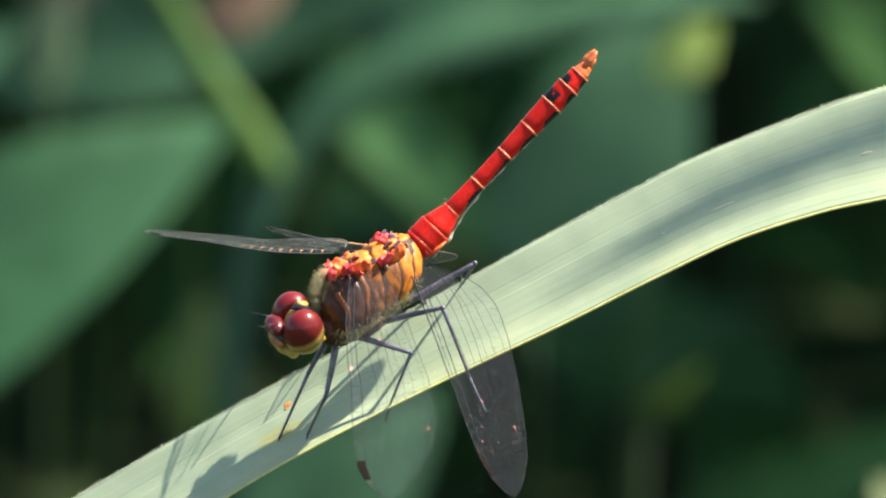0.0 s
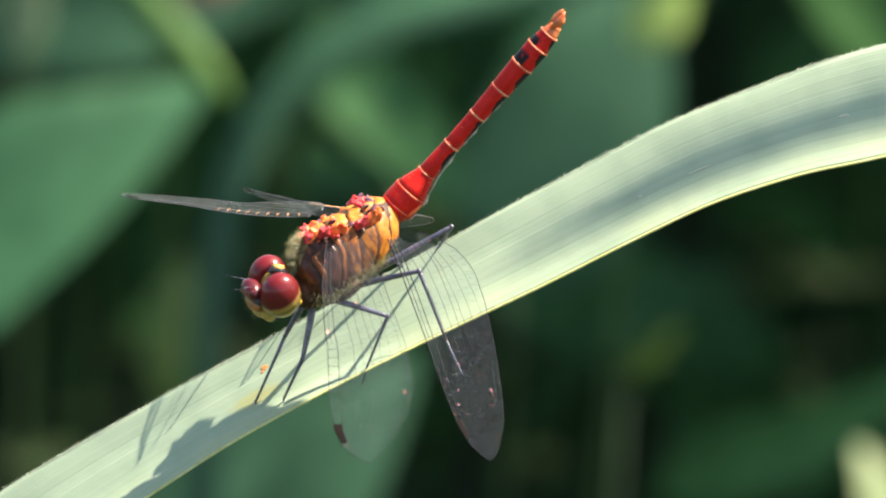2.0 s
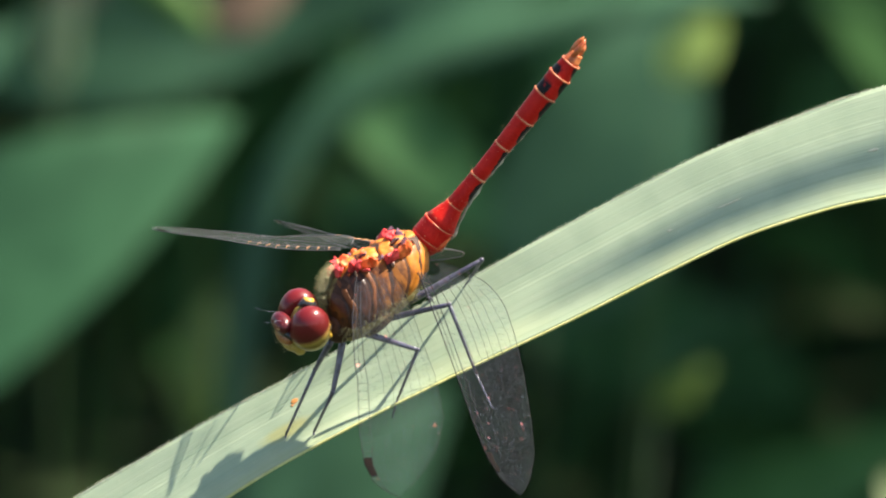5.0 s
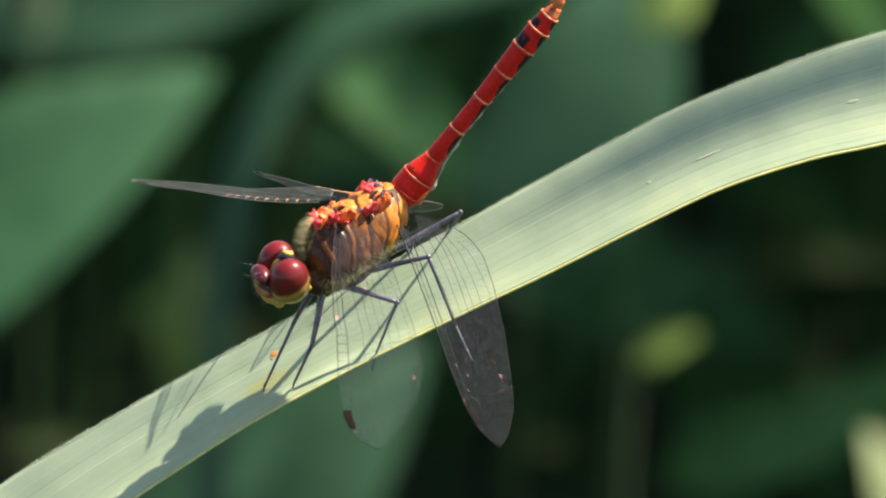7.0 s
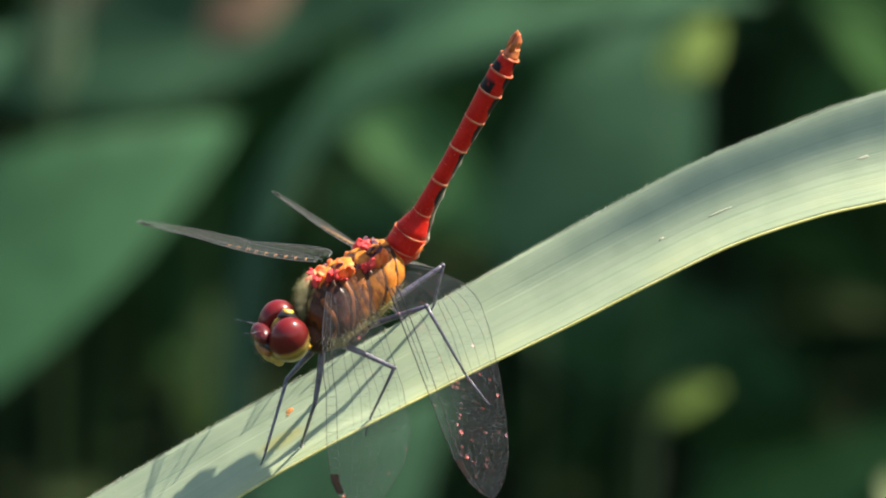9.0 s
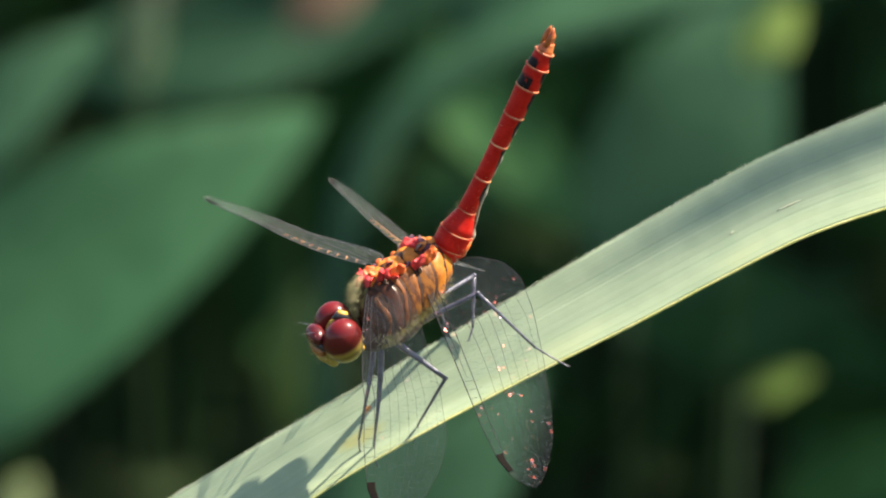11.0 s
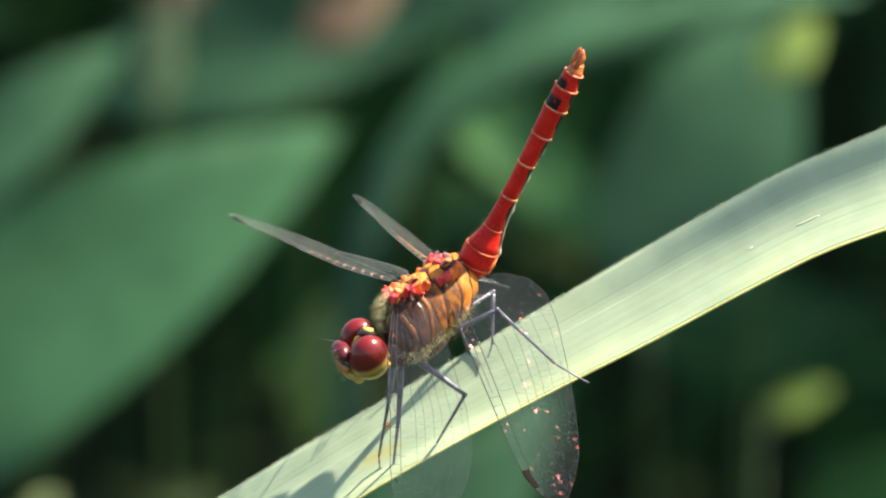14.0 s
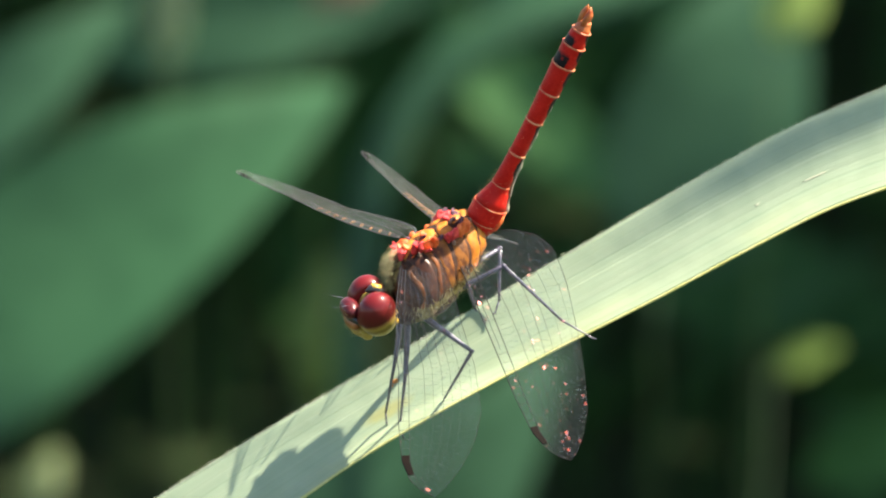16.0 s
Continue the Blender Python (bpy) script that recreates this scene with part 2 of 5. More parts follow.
def flank_mat(name):
    """Thorax plates: dark brown at the shoulders, mottled orange-brown in the middle, amber behind, olive low down. x runs to the head, z is the back."""
    m, nt, b, out = nodes_of(name)
    tc = nt.nodes.new("ShaderNodeTexCoord")
    sep = nt.nodes.new("ShaderNodeSeparateXYZ")
    nt.links.new(tc.outputs["Object"], sep.inputs[0])
    x = math_node(nt, "ADD", math_node(nt, "MULTIPLY", sep.outputs["X"], 85.0), math_node(nt, "MULTIPLY", noise_of(nt, 420, 4, (1.0, 1.0, 0.5)), 0.42))
    x = math_node(nt, "ADD", x, 0.29)
    col = ramp(nt, x, [(0.0, (0.26, 0.10, 0.016)), (0.20, (0.24, 0.08, 0.012)), (0.34, (0.13, 0.045, 0.010)), (0.42, (0.05, 0.017, 0.008)), (0.50, (0.26, 0.08, 0.012)), (0.58, (0.05, 0.014, 0.007)), (0.66, (0.11, 0.028, 0.009)),
                       (0.72, (0.050, 0.012, 0.006)), (1.0, (0.030, 0.008, 0.005))])
    stain = noise_of(nt, 1150, 4, (1.3, 1.0, 0.45))
    col = mixed(nt, ramp(nt, stain, [(0.50, (0, 0, 0)), (0.62, (0.6, 0.6, 0.6))]), col, (0.030, 0.012, 0.014))
    patch = noise_of(nt, 900, 3, (1.3, 1.0, 0.5))
    col = mixed(nt, math_node(nt, "MULTIPLY", ramp(nt, patch, [(0.52, (0, 0, 0)), (0.60, (0.8, 0.8, 0.8))]), ramp(nt, x, [(0.62, (1, 1, 1)), (0.74, (0.1, 0.1, 0.1))])), col, (0.24, 0.085, 0.015))
    high = math_node(nt, "ADD", math_node(nt, "MULTIPLY", sep.outputs["Z"], 300.0), math_node(nt, "MULTIPLY", noise_of(nt, 700, 4), 1.1))
    col = mixed(nt, ramp(nt, high, [(1.1, (0, 0, 0)), (1.5, (0.55, 0.55, 0.55))]), col, (0.26, 0.085, 0.013))
    small = noise_of(nt, 3200, 3)
    col = mixed(nt, 0.2, col, ramp(nt, small, [(0.3, (0.02, 0.008, 0.006)), (0.7, (0.30, 0.13, 0.04))]))
    low = math_node(nt, "ADD", math_node(nt, "MULTIPLY", sep.outputs["Z"], -300.0), math_node(nt, "MULTIPLY", noise_of(nt, 500, 3), 0.5))
    col = mixed(nt, ramp(nt, low, [(0.35, (0, 0, 0)), (0.95, (0.85, 0.85, 0.85))]), col, (0.11, 0.085, 0.045))
    nt.links.new(col, b.inputs["Base Color"])
    b.inputs["Roughness"].default_value = 0.42
    b.inputs["Specular IOR Level"].default_value = 0.18
    bumped(nt, b, small, 0.35, 0.00008)
    return m


def eye_mat(name):
    """Compound eye: glossy dark red over the upper front, a pale band below it, then olive and tan to the lower rear. x runs forward, z up."""
    m, nt, b, out = nodes_of(name)
    tc = nt.nodes.new("ShaderNodeTexCoord")
    sep = nt.nodes.new("ShaderNodeSeparateXYZ")
    nt.links.new(tc.outputs["Object"], sep.inputs[0])
    q = math_node(nt, "ADD", math_node(nt, "MULTIPLY", sep.outputs["X"], 0.20), math_node(nt, "MULTIPLY", sep.outputs["Z"], 0.90))
    q = math_node(nt, "ADD", math_node(nt, "MULTIPLY", q, 250.0), math_node(nt, "MULTIPLY", noise_of(nt, 700, 2), 0.10))
    q = math_node(nt, "ADD", q, 0.26)
    col = ramp(nt, q, [(0.0, (0.40, 0.29, 0.06)), (0.14, (0.17, 0.105, 0.018)), (0.26, (0.34, 0.23, 0.05)), (0.33, (0.27, 0.13, 0.04)), (0.39, (0.085, 0.009, 0.008)), (0.8, (0.14, 0.009, 0.011))])
    nt.links.new(col, b.inputs["Base Color"])
    vo = node(nt, "ShaderNodeTexVoronoi", Scale=9000)
    nt.links.new(tc.outputs["Object"], vo.inputs[0])
    bumped(nt, b, vo.outputs["Distance"], 0.03, 0.00002)
    b.inputs["Roughness"].default_value = 0.42
    b.inputs["Specular IOR Level"].default_value = 0.15
    b.inputs["Coat Weight"].default_value = 0.38
    b.inputs["Coat Roughness"].default_value = 0.10
    return m


M_BLADE = blade_mat("reed_blade", (0.402, 0.477, 0.329), (0.306, 0.407, 0.272), stain=(77.86, 0.37))
M_BLADE_EDGE = mat("blade_margin", (0.50, 0.52, 0.16), (0.66, 0.64, 0.30), 500, 0.5, sheer=0.2)
M_BRISTLE = mat("bristle", (0.62, 0.68, 0.52), (0.78, 0.82, 0.68), 900, 0.5, bump=0, sheer=0.45)
M_RUST = mat("rust_fleck", (0.50, 0.16, 0.03), (0.62, 0.28, 0.08), 2500, 0.7)
M_SCAR = mat("leaf_scar", (0.42, 0.40, 0.27), (0.52, 0.54, 0.40), 2500, 0.7)
M_ABD = abdomen_mat("abdomen_red")
M_RIM = mat("segment_rim", (0.46, 0.05, 0.022), (0.66, 0.28, 0.13), 700, 0.45)
M_PLEURA = mat("pale_fold", (0.16, 0.13, 0.10), (0.52, 0.46, 0.36), 900, 0.7)
M_TAILEND = mat("tail_end", (0.34, 0.045, 0.012), (0.54, 0.17, 0.05), 1400, 0.45)
M_THORAX = mat("thorax_dark", (0.020, 0.009, 0.007), (0.075, 0.030, 0.014), 900, 0.55, spec=0.2)
M_FLANK = flank_mat("flank_plates")
M_PLATE_CORAL = mat("plate_coral", (0.58, 0.07, 0.02), (0.78, 0.19, 0.05), 900, 0.5, spec=0.3)
M_PLATE_VIOLET = mat("plate_violet", (0.05, 0.022, 0.035), (0.18, 0.09, 0.12), 1400, 0.7, spec=0.15)
M_PLATE_ORANGE = mat("plate_orange", (0.36, 0.10, 0.010), (0.60, 0.215, 0.028), 700, 0.5, fine=4, spec=0.3)
M_PLATE_OLIVE = mat("plate_olive", (0.12, 0.085, 0.025), (0.26, 0.20, 0.07), 700, 0.6, spec=0.3)
M_PLATE_RED = mat("plate_red", (0.52, 0.025, 0.03), (0.80, 0.09, 0.09), 900, 0.6, spec=0.3)
M_PLATE_DARK = mat("plate_dark", (0.020, 0.007, 0.004), (0.085, 0.026, 0.009), 600, 0.35, spec=0.3)
M_PLATE_STREAK = mat("plate_streak", (0.07, 0.020, 0.006), (0.22, 0.065, 0.013), 480, 0.45, spec=0.25)
M_PLATE_AMBER = mat("plate_amber", (0.27, 0.075, 0.008), (0.52, 0.185, 0.020), 480, 0.45, spec=0.3)
M_PLATE_PALE = mat("plate_pale", (0.14, 0.08, 0.06), (0.28, 0.19, 0.15), 1200, 0.5)
M_HAIR = mat("pale_hair", (0.34, 0.30, 0.13), (0.52, 0.47, 0.26), 900, 0.5, bump=0, sheer=0.3)
M_EYE = eye_mat("compound_eye")
M_FACE = mat("face_yellow", (0.20, 0.12, 0.02), (0.46, 0.34, 0.08), 600, 0.4, coat=0.1)
M_FRONS = mat("frons_red", (0.05, 0.006, 0.009), (0.15, 0.015, 0.018), 900, 0.35, coat=0.35, spec=0.2)
M_CLYPEUS = mat("face_red", (0.22, 0.03, 0.015), (0.40, 0.18, 0.04), 420, 0.4, coat=0.2)
M_LIP = mat("lip_yellow", (0.30, 0.17, 0.03), (0.50, 0.36, 0.09), 700, 0.4, coat=0.15)
M_BLACK = mat("black_chitin", (0.010, 0.010, 0.012), (0.03, 0.028, 0.03), 900, 0.3, coat=0.2)
M_LEG = mat("leg_black", (0.035, 0.032, 0.05), (0.12, 0.11, 0.165), 900, 0.4, coat=0.35)
M_SPOT = mat("yellow_spot", (0.40, 0.22, 0.02), (0.55, 0.34, 0.05), 900, 0.4)
M_WING = membrane_mat("wing_skin", 0.015, 0.06, root_haze=0.006)
M_WING_CLEAR = membrane_mat("clear_wing_skin", 0.011, 0.17, (0.42, 0.46, 0.42))
M_VEIN = mat("wing_vein", (0.035, 0.035, 0.035), (0.11, 0.105, 0.10), 900, 0.35, bump=0, spec=0.6)
M_VEIN_DARK = mat("dark_wing_vein", (0.010, 0.010, 0.012), (0.03, 0.028, 0.032), 900, 0.6, bump=0, spec=0.08)
M_CROSS = mat("cross_vein", (0.03, 0.03, 0.03), (0.07, 0.06, 0.05), 500, 0.6, bump=0, spec=0.1)
M_AMBER = mat("amber_vein", (0.46, 0.20, 0.07), (0.62, 0.34, 0.16), 900, 0.45, bump=0)
M_STIGMA = mat("wing_spot", (0.0025, 0.0016, 0.0014), (0.007, 0.004, 0.003), 1500, 0.7, spec=0.05)
M_LEAF = mat("leaf_bluish", (0.018, 0.071, 0.029), (0.032, 0.102, 0.044), 22, 0.55, bump=0.15, depth=0.001, sheer=0.18, spec=0.25)
M_LEAF_DARK = mat("leaf_dark", (0.035, 0.110, 0.031), (0.064, 0.174, 0.058), 22, 0.6, bump=0.15, depth=0.001, sheer=0.2, spec=0.15)
M_LEAF_DIM = mat("leaf_deep", (0.020, 0.069, 0.034), (0.034, 0.099, 0.049), 22, 0.55, bump=0.15, depth=0.001, sheer=0.18, spec=0.25)
M_LEAF_SUNNY = mat("leaf_sunny", (0.090, 0.150, 0.026), (0.165, 0.240, 0.060), 22, 0.5, bump=0.15, depth=0.001, sheer=0.3, spec=0.25)
M_GRASS = mat("grass_green", (0.060, 0.152, 0.024), (0.104, 0.208, 0.048), 22, 0.5, bump=0.15, depth=0.001, sheer=0.3, spec=0.25)
M_LEAF_LIME = mat("leaf_lime", (0.190, 0.285, 0.057), (0.285, 0.380, 0.114), 30, 0.5, bump=0.15, depth=0.001, sheer=0.3, spec=0.25)
M_LEAF_GREEN = mat("leaf_green", (0.030, 0.099, 0.020), (0.053, 0.139, 0.036), 22, 0.5, bump=0.15, depth=0.001, sheer=0.3, spec=0.25)
M_LEAF_PALE = mat("leaf_pale", (0.198, 0.270, 0.117), (0.378, 0.432, 0.234), 30, 0.5, bump=0.15, depth=0.001, sheer=0.3, spec=0.25)
M_LEAF_DRY = mat("leaf_dry", (0.079, 0.045, 0.022), (0.149, 0.099, 0.060), 30, 0.7, bump=0.3, depth=0.001, sheer=0.1)
M_STALK = mat("stalk_green", (0.020, 0.053, 0.017), (0.040, 0.086, 0.026), 60, 0.5)
M_SOIL = mat("soil", (0.014, 0.022, 0.010), (0.037, 0.054, 0.024), 9, 0.9, bump=0.6, depth=0.02, spec=0.05)


# ---------------------------------------------------------------- mesh helpers
def part(name, bm, material, parent=None, label="", smooth=True, scale=MM):
    """Links a bmesh, in millimetres, as one mesh object under a thing or a part."""
    bmesh.ops.scale(bm, vec=(scale, scale, scale), verts=bm.verts)
    bmesh.ops.recalc_face_normals(bm, faces=bm.faces)
    me = bpy.data.meshes.new(name)
    bm.to_mesh(me)
    bm.free()
    me.materials.append(material)
    if smooth:
        me.polygons.foreach_set("use_smooth", [True] * len(me.polygons))
    ob = new(name, me)
    ob.parent = parent
    if label:
        ob["label"] = label
    return ob


def ball(bm, centre, radii, turn=None, segs=20, rings=12):
    m = Matrix.Translation(centre) @ (turn.to_4x4() if turn else Matrix.Identity(4)) @ Matrix.Diagonal((*radii, 1))
    bmesh.ops.create_uvsphere(bm, u_segments=segs, v_segments=rings, radius=1, matrix=m)


def tube(bm, pts, radii, sides=6):
    """A tapered tube through pts."""
    pts = [Vector(p) for p in pts]
    rings = []
    for i, p in enumerate(pts):
        d = (pts[min(i + 1, len(pts) - 1)] - pts[max(i - 1, 0)]).normalized()
        a = d.orthogonal() if i == 0 else (a - d * a.dot(d))
        a.normalize()
        c = d.cross(a)
        r = radii[i] if isinstance(radii, (list, tuple)) else radii
        rings.append([bm.verts.new(p + (a * math.cos(k) + c * math.sin(k)) * r) for k in (2 * math.pi * j / sides for j in range(sides))])
    for r0, r1 in zip(rings, rings[1:]):
        for j in range(sides):
            bm.faces.new((r0[j], r0[(j + 1) % sides], r1[(j + 1) % sides], r1[j]))
    if sides > 2:
        bm.faces.new(rings[0][::-1])
        bm.faces.new(rings[-1])


def smooth_curve(pts, n):
    """Catmull-Rom points through pts."""
    P = [np.array(p, float) for p in pts]
    P = [2 * P[0] - P[1]] + P + [2 * P[-1] - P[-2]]
    out, m = [], len(P) - 3
    for k in range(n + 1):
        s = m * k / n
        i = min(int(s), m - 1)
        f = s - i
        a, b, c, d = P[i:i + 4]
        out.append(0.5 * (2 * b + (c - a) * f + (2 * a - 5 * b + 4 * c - d) * f * f + (3 * b - a - 3 * c + d) * f ** 3))
    return out


def axes(origin, x, yhint):
    """A pose whose x axis points along x and whose y axis leans to yhint."""
    x = Vector(x).normalized()
    y = Vector(yhint)
    y = (y - x * y.dot(x)).normalized()
    z = x.cross(y)
    m = Matrix((x, y, z)).transposed().to_4x4()
    m.translation = Vector(origin) * MM
    return m


# ---------------------------------------------------------------- ground
def build_ground():
    bm = bmesh.new()
    xs = sorted({*[i * 0.25 for i in range(-16, 17)], *[s * d for s in (-1, 1) for d in (6, 10, 20, 50, 120, 400)]})
    grid = [[bm.verts.new((x, y, 0.02 * noise.noise((x * 1.7, y * 1.7, 0)) + 0.006 * noise.noise((x * 9, y * 9, 3)) if abs(x) < 5 and abs(y) < 5 else 0)) for y in xs] for x in xs]
    for i in range(len(xs) - 1):
        for j in range(len(xs) - 1):
            bm.faces.new((grid[i][j], grid[i + 1][j], grid[i + 1][j + 1], grid[i][j + 1]))
    tagged(part("ground", bm, M_SOIL, scale=1.0), "dark mossy soil under dense green undergrowth", "ground", kind="structure")


build_ground()

# ---------------------------------------------------------------- the long leaf
# centre line and half width across (right, up), from the root on the ground over the arch to the drooping tip
SPINE = [(-118, -760, -40, 3.0), (-112, -420, -30, 3.6), (-94, -160, -14, 4.4), (-68, -58, -5, 4.7), (-50, -34.0, 0, 4.7), (-38.1, -25.1, 0, 4.25),
         (-32.1, -20.9, 0, 3.85), (-26.0, -17.1, 0, 3.6), (-20.0, -13.5, 0, 3.4), (-14.0, -10.2, 0, 3.37), (-8.0, -7.0, 0, 3.45), (0.0, -2.8, 0, 3.7), (8.0, 1.3, 0, 3.97), (16.0, 5.5, 0, 4.12),
         (24.0, 9.4, 0, 4.25), (32.0, 12.35, 0, 4.55), (38.0, 14.1, 0, 4.95), (46, 16.0, 0, 5.1), (60, 18.6, 0, 5.0), (95, 20, 4, 5.0), (150, 4, 12, 4.4), (200, -40, 20, 2.6), (226, -84, 26, 0.3)]
LEAN = 0.30                       # how far the upper margin leans away for each unit of height


def spine_frames(n):
    pts = smooth_curve(SPINE, n)
    out = []
    for i, p in enumerate(pts):
        d = pts[min(i + 1, n)] - pts[max(i - 1, 0)]
        d = Vector((d[0], d[1], 0)).normalized()
        up = Vector((-d.y, d.x, 0))
        across = Vector((up.x, up.y, -LEAN))
        out.append((Vector(p[:3]), d, across, p[3], up))
    return out


def blade_point(f, s, length):
    """Point on the leaf: s from -1 (lower margin) to 1 (upper margin)."""
    c, d, across, half, up = f
    front = Vector((0, 0, 1))
    channel = -0.28 * (1 - s * s) * min(1, half / 4) + 0.025 * math.cos(s * 9)
    wave = 0.035 * math.sin(length * 0.35 + s * 2) * (0.4 + abs(s))
    curl = (0.3 + 1.3 * max(0.0, min(1.0, (-3 - c.x) / 10))) * max(0.0, (-s - 0.64) / 0.36) ** 1.2
    return c + across * (half * s) + front * (channel + wave + curl)


def build_blade():
    n, k = 420, 22
    fr = spine_frames(n)
    bm = bmesh.new()
    uv = bm.loops.layers.uv.new("uv")
    grids = []
    for side in (0, -0.22):
        rows, run = [], 0.0
        for i, f in enumerate(fr):
            if i:
                run += (f[0] - fr[i - 1][0]).length
            rows.append([(bm.verts.new(blade_point(f, -1 + 2 * j / k, run) + Vector((0, 0, 1)) * side * (1 if 0 < j < k else 0.5)), (run / 10, j / k)) for j in range(k + 1)])
        grids.append(rows)
    for g in grids:
        for i in range(n):
            for j in range(k):
                q = (g[i][j], g[i + 1][j], g[i + 1][j + 1], g[i][j + 1])
                face = bm.faces.new([v for v, _ in q])
                for loop, (_, t) in zip(face.loops, q):
                    loop[uv].uv = t
    for j in (0, k):
        for i in range(n):
            q = (grids[0][i][j], grids[0][i + 1][j], grids[1][i + 1][j], grids[1][i][j])
            face = bm.faces.new([v for v, _ in q])
            for loop, (_, t) in zip(face.loops, q):
                loop[uv].uv = t
    blade = part("long_leaf", bm, M_BLADE)
    blade.matrix_world = BASE
    tagged(blade, "pale green arching reed leaf with fine ribs and a yellow margin", "leaf")
    near = [f for f in fr if -75 < f[0].x < 90]
    rim = bmesh.new()
    tube(rim, [blade_point(f, -1.0, 0) + Vector((0, 0, 0.05)) for f in near], 0.14, 6)
    part("lower_margin", rim, M_BLADE_EDGE, blade, "yellowish leaf margin")
    rng = random.Random(5)
    br = bmesh.new()
    for a, b in zip(near, near[1:]):
        for _ in range(4):
            t = rng.random()
            p = blade_point(a, 1.0, 0).lerp(blade_point(b, 1.0, 0), t)
            d = (a[4] * rng.uniform(0.5, 1) + a[1] * rng.uniform(0.3, 1.2) + Vector((0, 0, rng.uniform(-0.5, 0.1)))).normalized()
            tube(br, [p - a[4] * 0.08, p + d * rng.uniform(0.10, 0.34)], [0.020, 0.005], 3)
    tagged(part("bristles", br, M_BRISTLE, blade, "tiny white bristles"), kind="stuff")

    def fleck(name, u, s, lx, ly, material, label):
        f = min(fr, key=lambda q: abs(q[0].x - u))
        i = fr.index(f)
        run = sum((fr[q][0] - fr[q - 1][0]).length for q in range(1, i + 1))
        p = blade_point(f, s, run) + Vector((0, 0.03, 0.05))
        turn = Matrix((f[1], f[2].normalized(), f[1].cross(f[2]).normalized())).transposed()
        b = bmesh.new()
        ball(b, p - Vector((0, 0, 0.03)), (lx, ly, 0.03), turn, 14, 8)
        for v in b.verts:
            v.co += f[1] * 0.3 * lx * noise.noise(v.co * 1.7) + f[2] * 0.3 * ly * noise.noise(v.co * 2.3 + Vector((4, 1, 7)))
        part(name, b, material, blade, label)

    fleck("rust_fleck", -15.1, 0.34, 0.34, 0.24, M_RUST, "orange rust fleck")
    fleck("rust_fleck", -15.6, 0.26, 0.13, 0.11, M_RUST, "orange rust fleck")
    fleck("leaf_scar", 24.0, -0.22, 1.3, 0.09, M_SCAR, "brownish scar")
    fleck("leaf_scar", 18.6, -0.2, 0.24, 0.1, M_SCAR, "brownish scar")
    fleck("leaf_scar", 37.5, -0.1, 0.5, 0.16, M_SCAR, "brownish scar")
    return blade


blade = build_blade()

# ---------------------------------------------------------------- the darter
FORE, HIND, ABD = 28.5, 27.0, 24.9


def wing_profile(kind, t):
    """Leading and trailing edge (mm across the line from root to tip) at t of the span."""
    if kind == "fore":
        ahead = np.interp(t, [0, 0.1, 0.25, 0.45, 0.5, 0.7, 0.86, 0.93, 0.98, 1], [0.5, 1.2, 1.9, 2.3, 2.2, 2.7, 2.7, 2.1, 1.0, 0])
        behind = np.interp(t, [0, 0.04, 0.1, 0.2, 0.35, 0.5, 0.68, 0.8, 0.9, 0.97, 1], [0.9, 2.2, 2.9, 3.5, 4.1, 4.8, 5.0, 4.1, 2.5, 0.9, 0])
    else:
        ahead = np.interp(t, [0, 0.1, 0.25, 0.45, 0.7, 0.86, 0.93, 0.98, 1], [0.5, 0.6, 1.0, 1.5, 2.1, 2.2, 1.7, 0.8, 0])
        behind = np.interp(t, [0, 0.03, 0.08, 0.16, 0.3, 0.5, 0.68, 0.82, 0.92, 0.98, 1], [2.2, 5.6, 7.9, 8.7, 8.2, 6.8, 5.3, 3.9, 2.2, 0.8, 0])
    return -ahead, behind


def wing_z(t, s):
    return 0.25 * math.sin(t * 3.0) - 0.22 * math.sin(s * 11) * (1 - t) * 0.6


